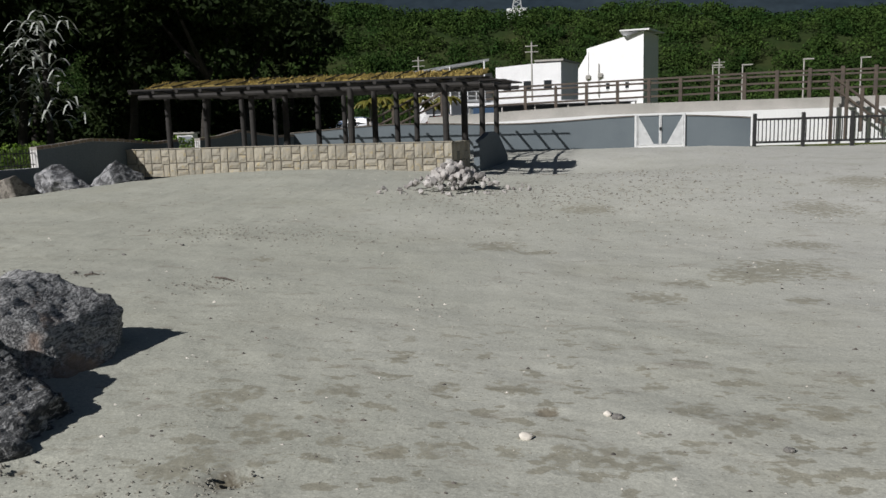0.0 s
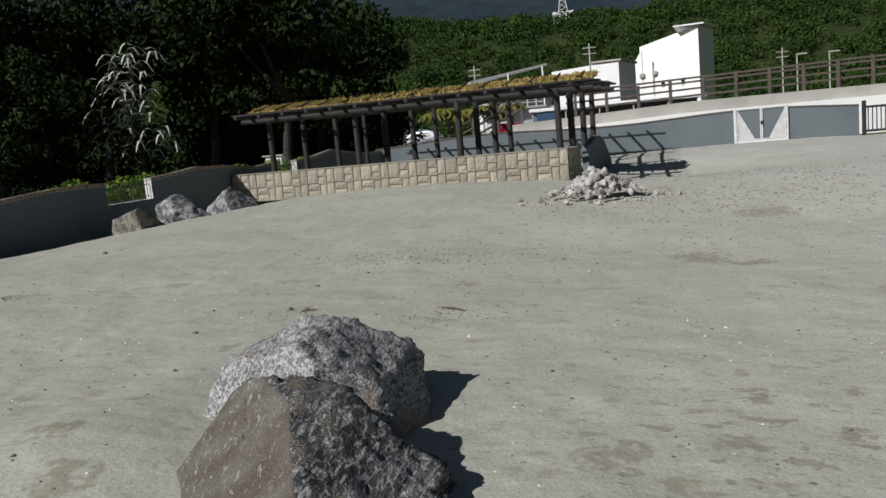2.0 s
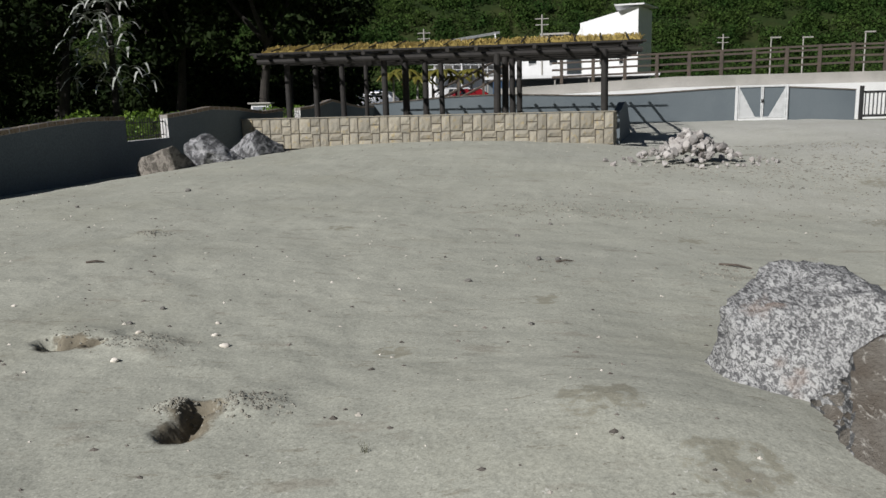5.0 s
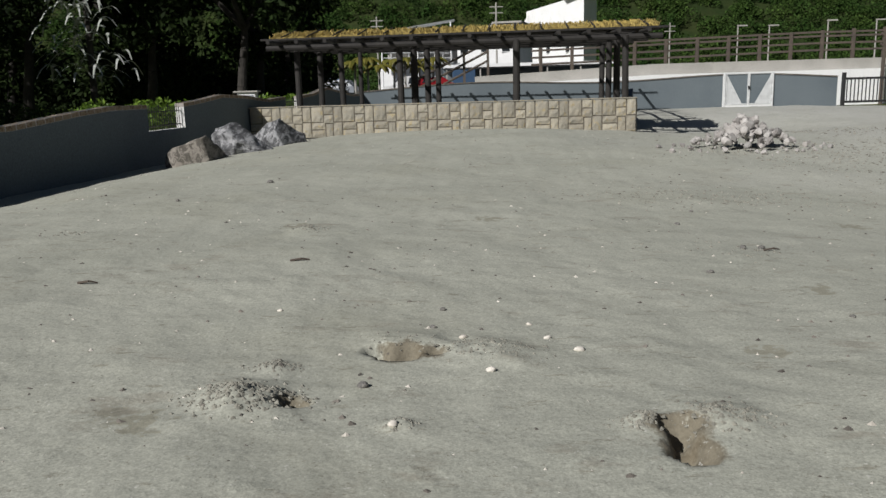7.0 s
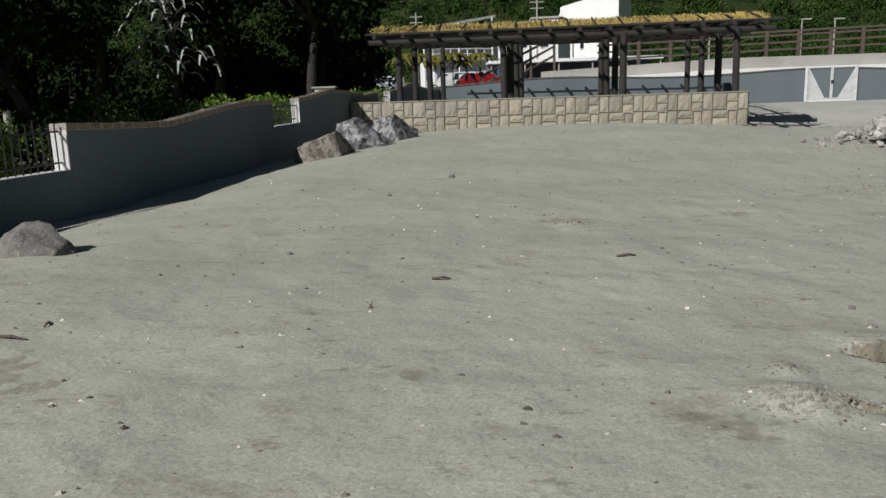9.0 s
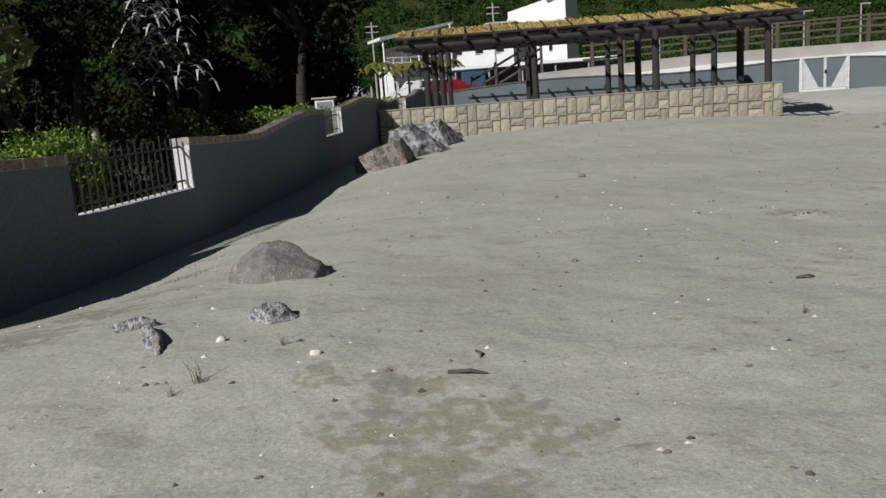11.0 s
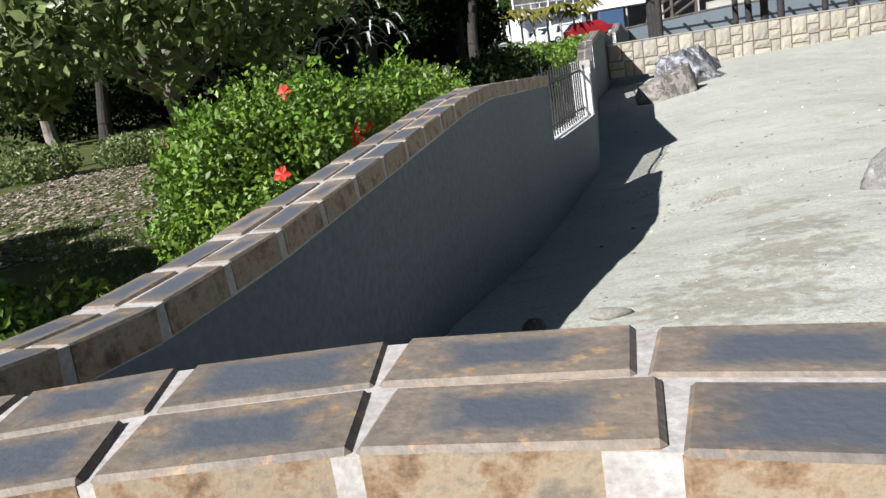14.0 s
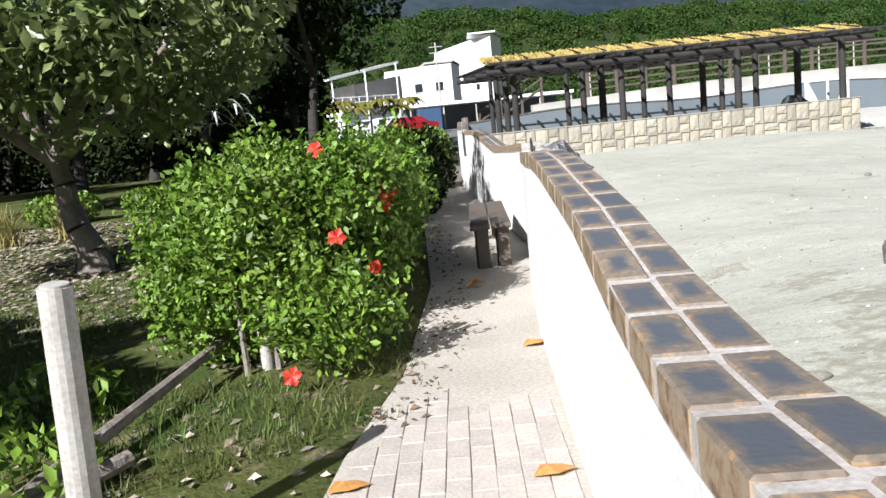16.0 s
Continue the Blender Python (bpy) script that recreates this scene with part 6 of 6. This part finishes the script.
def radio_tower(x, y, z):
    t = thing("radio_tower", (x, y, z), "small white lattice tower with a pale hut on the hill", "tower")
    bm = bmesh.new()
    box(bm, (x, y, z + 0.7), (6.0, 3.0, 3.4), bevel=0.1)
    part("hut", bm, M_WHITE, t)
    for sx in (-1, 1):
        for sy in (-1, 1):
            bm = bmesh.new()
            rod(bm, (x + sx * 1.3, y + sy * 1.3, z + 2.4), (x + sx * 0.25, y + sy * 0.25, z + 9.0), 0.12, n=6)
            part("leg", bm, M_GATE, t)
    for k in range(5):
        w = 1.3 - 0.21 * k
        bm = bmesh.new()
        for a, b in (((-1, -1), (1, -1)), ((1, -1), (1, 1)), ((1, 1), (-1, 1)), ((-1, 1), (-1, -1))):
            rod(bm, (x + a[0] * w, y + a[1] * w, z + 2.4 + 1.3 * k), (x + b[0] * (w - 0.2), y + b[1] * (w - 0.2), z + 3.7 + 1.3 * k), 0.09, n=5)
        part("brace", bm, M_GATE, t)
    bm = bmesh.new()
    rod(bm, (x, y, z + 8.8), (x, y, z + 13), 0.08, n=6)
    part("mast", bm, M_GATE, t)


# ---- hills ----
def hill_z(x, y):
    k = min(1.0, max(0.0, (y - 176) / 62))
    crest = 35 - 0.04 * (x + 20) + 3.5 * noise.noise((x * 0.02, 3.1, 0)) if x > -200 else 30
    return GROUND - 0.5 + (crest - 2) * (k * k * (3 - 2 * k)) + 1.5 * noise.noise((x * 0.05, y * 0.05, 1)) * k


hy = [170 + 4 * i for i in range(26)]
hx = [-230 + 10 * i for i in range(58)]
hill = grid_sheet("hillside", lambda y: hx, hy, hill_z, material("hill_earth", (0.02, 0.035, 0.01), (0.035, 0.045, 0.015), 0.1, 1.0, 0.95, 0, 0, spec=0.1))
tagged(hill, "wooded green hillside behind the houses", "hill", kind="structure")
radio_tower(-2.3, 240, hill_z(-2.3, 240) + 1.0)
rng = np.random.default_rng(90)
crowns = []
for _ in range(2800):
    x, y = rng.uniform(-150, 190), rng.uniform(178, 244)
    s = rng.uniform(1.4, 3.4)
    crowns.append((x, y, hill_z(x, y) + s * 0.5, s, s, s * 0.75))
tagged(leaf_cloud("hill_woods", blob_points(rng, crowns, 460000), 0.55, M_WOODS, rng, aspect=0.8), "dense green scrub and trees covering the hillside", "woods", kind="stuff")


def far_z(x, y):
    k = max(0.0, 1 - abs(y - 760) / 260)
    return GROUND - 1 + k * (170 + 30 * noise.noise((x * 0.004, 2, 0)))


# distance haze is mixed into the forest colour as blue-grey
far = grid_sheet("backdrop_mountain", lambda y: [-1400 + 40 * i for i in range(71)], [500 + 26 * i for i in range(21)], far_z, material("hazed_forest", (0.03, 0.042, 0.05), (0.02, 0.03, 0.04), 0.01, 0.1, 1.0, 0, 0, spec=0.05))
tagged(far, "dark distant mountain, haze tinted into its blue-grey colour", "mountain", kind="structure")

pavers()
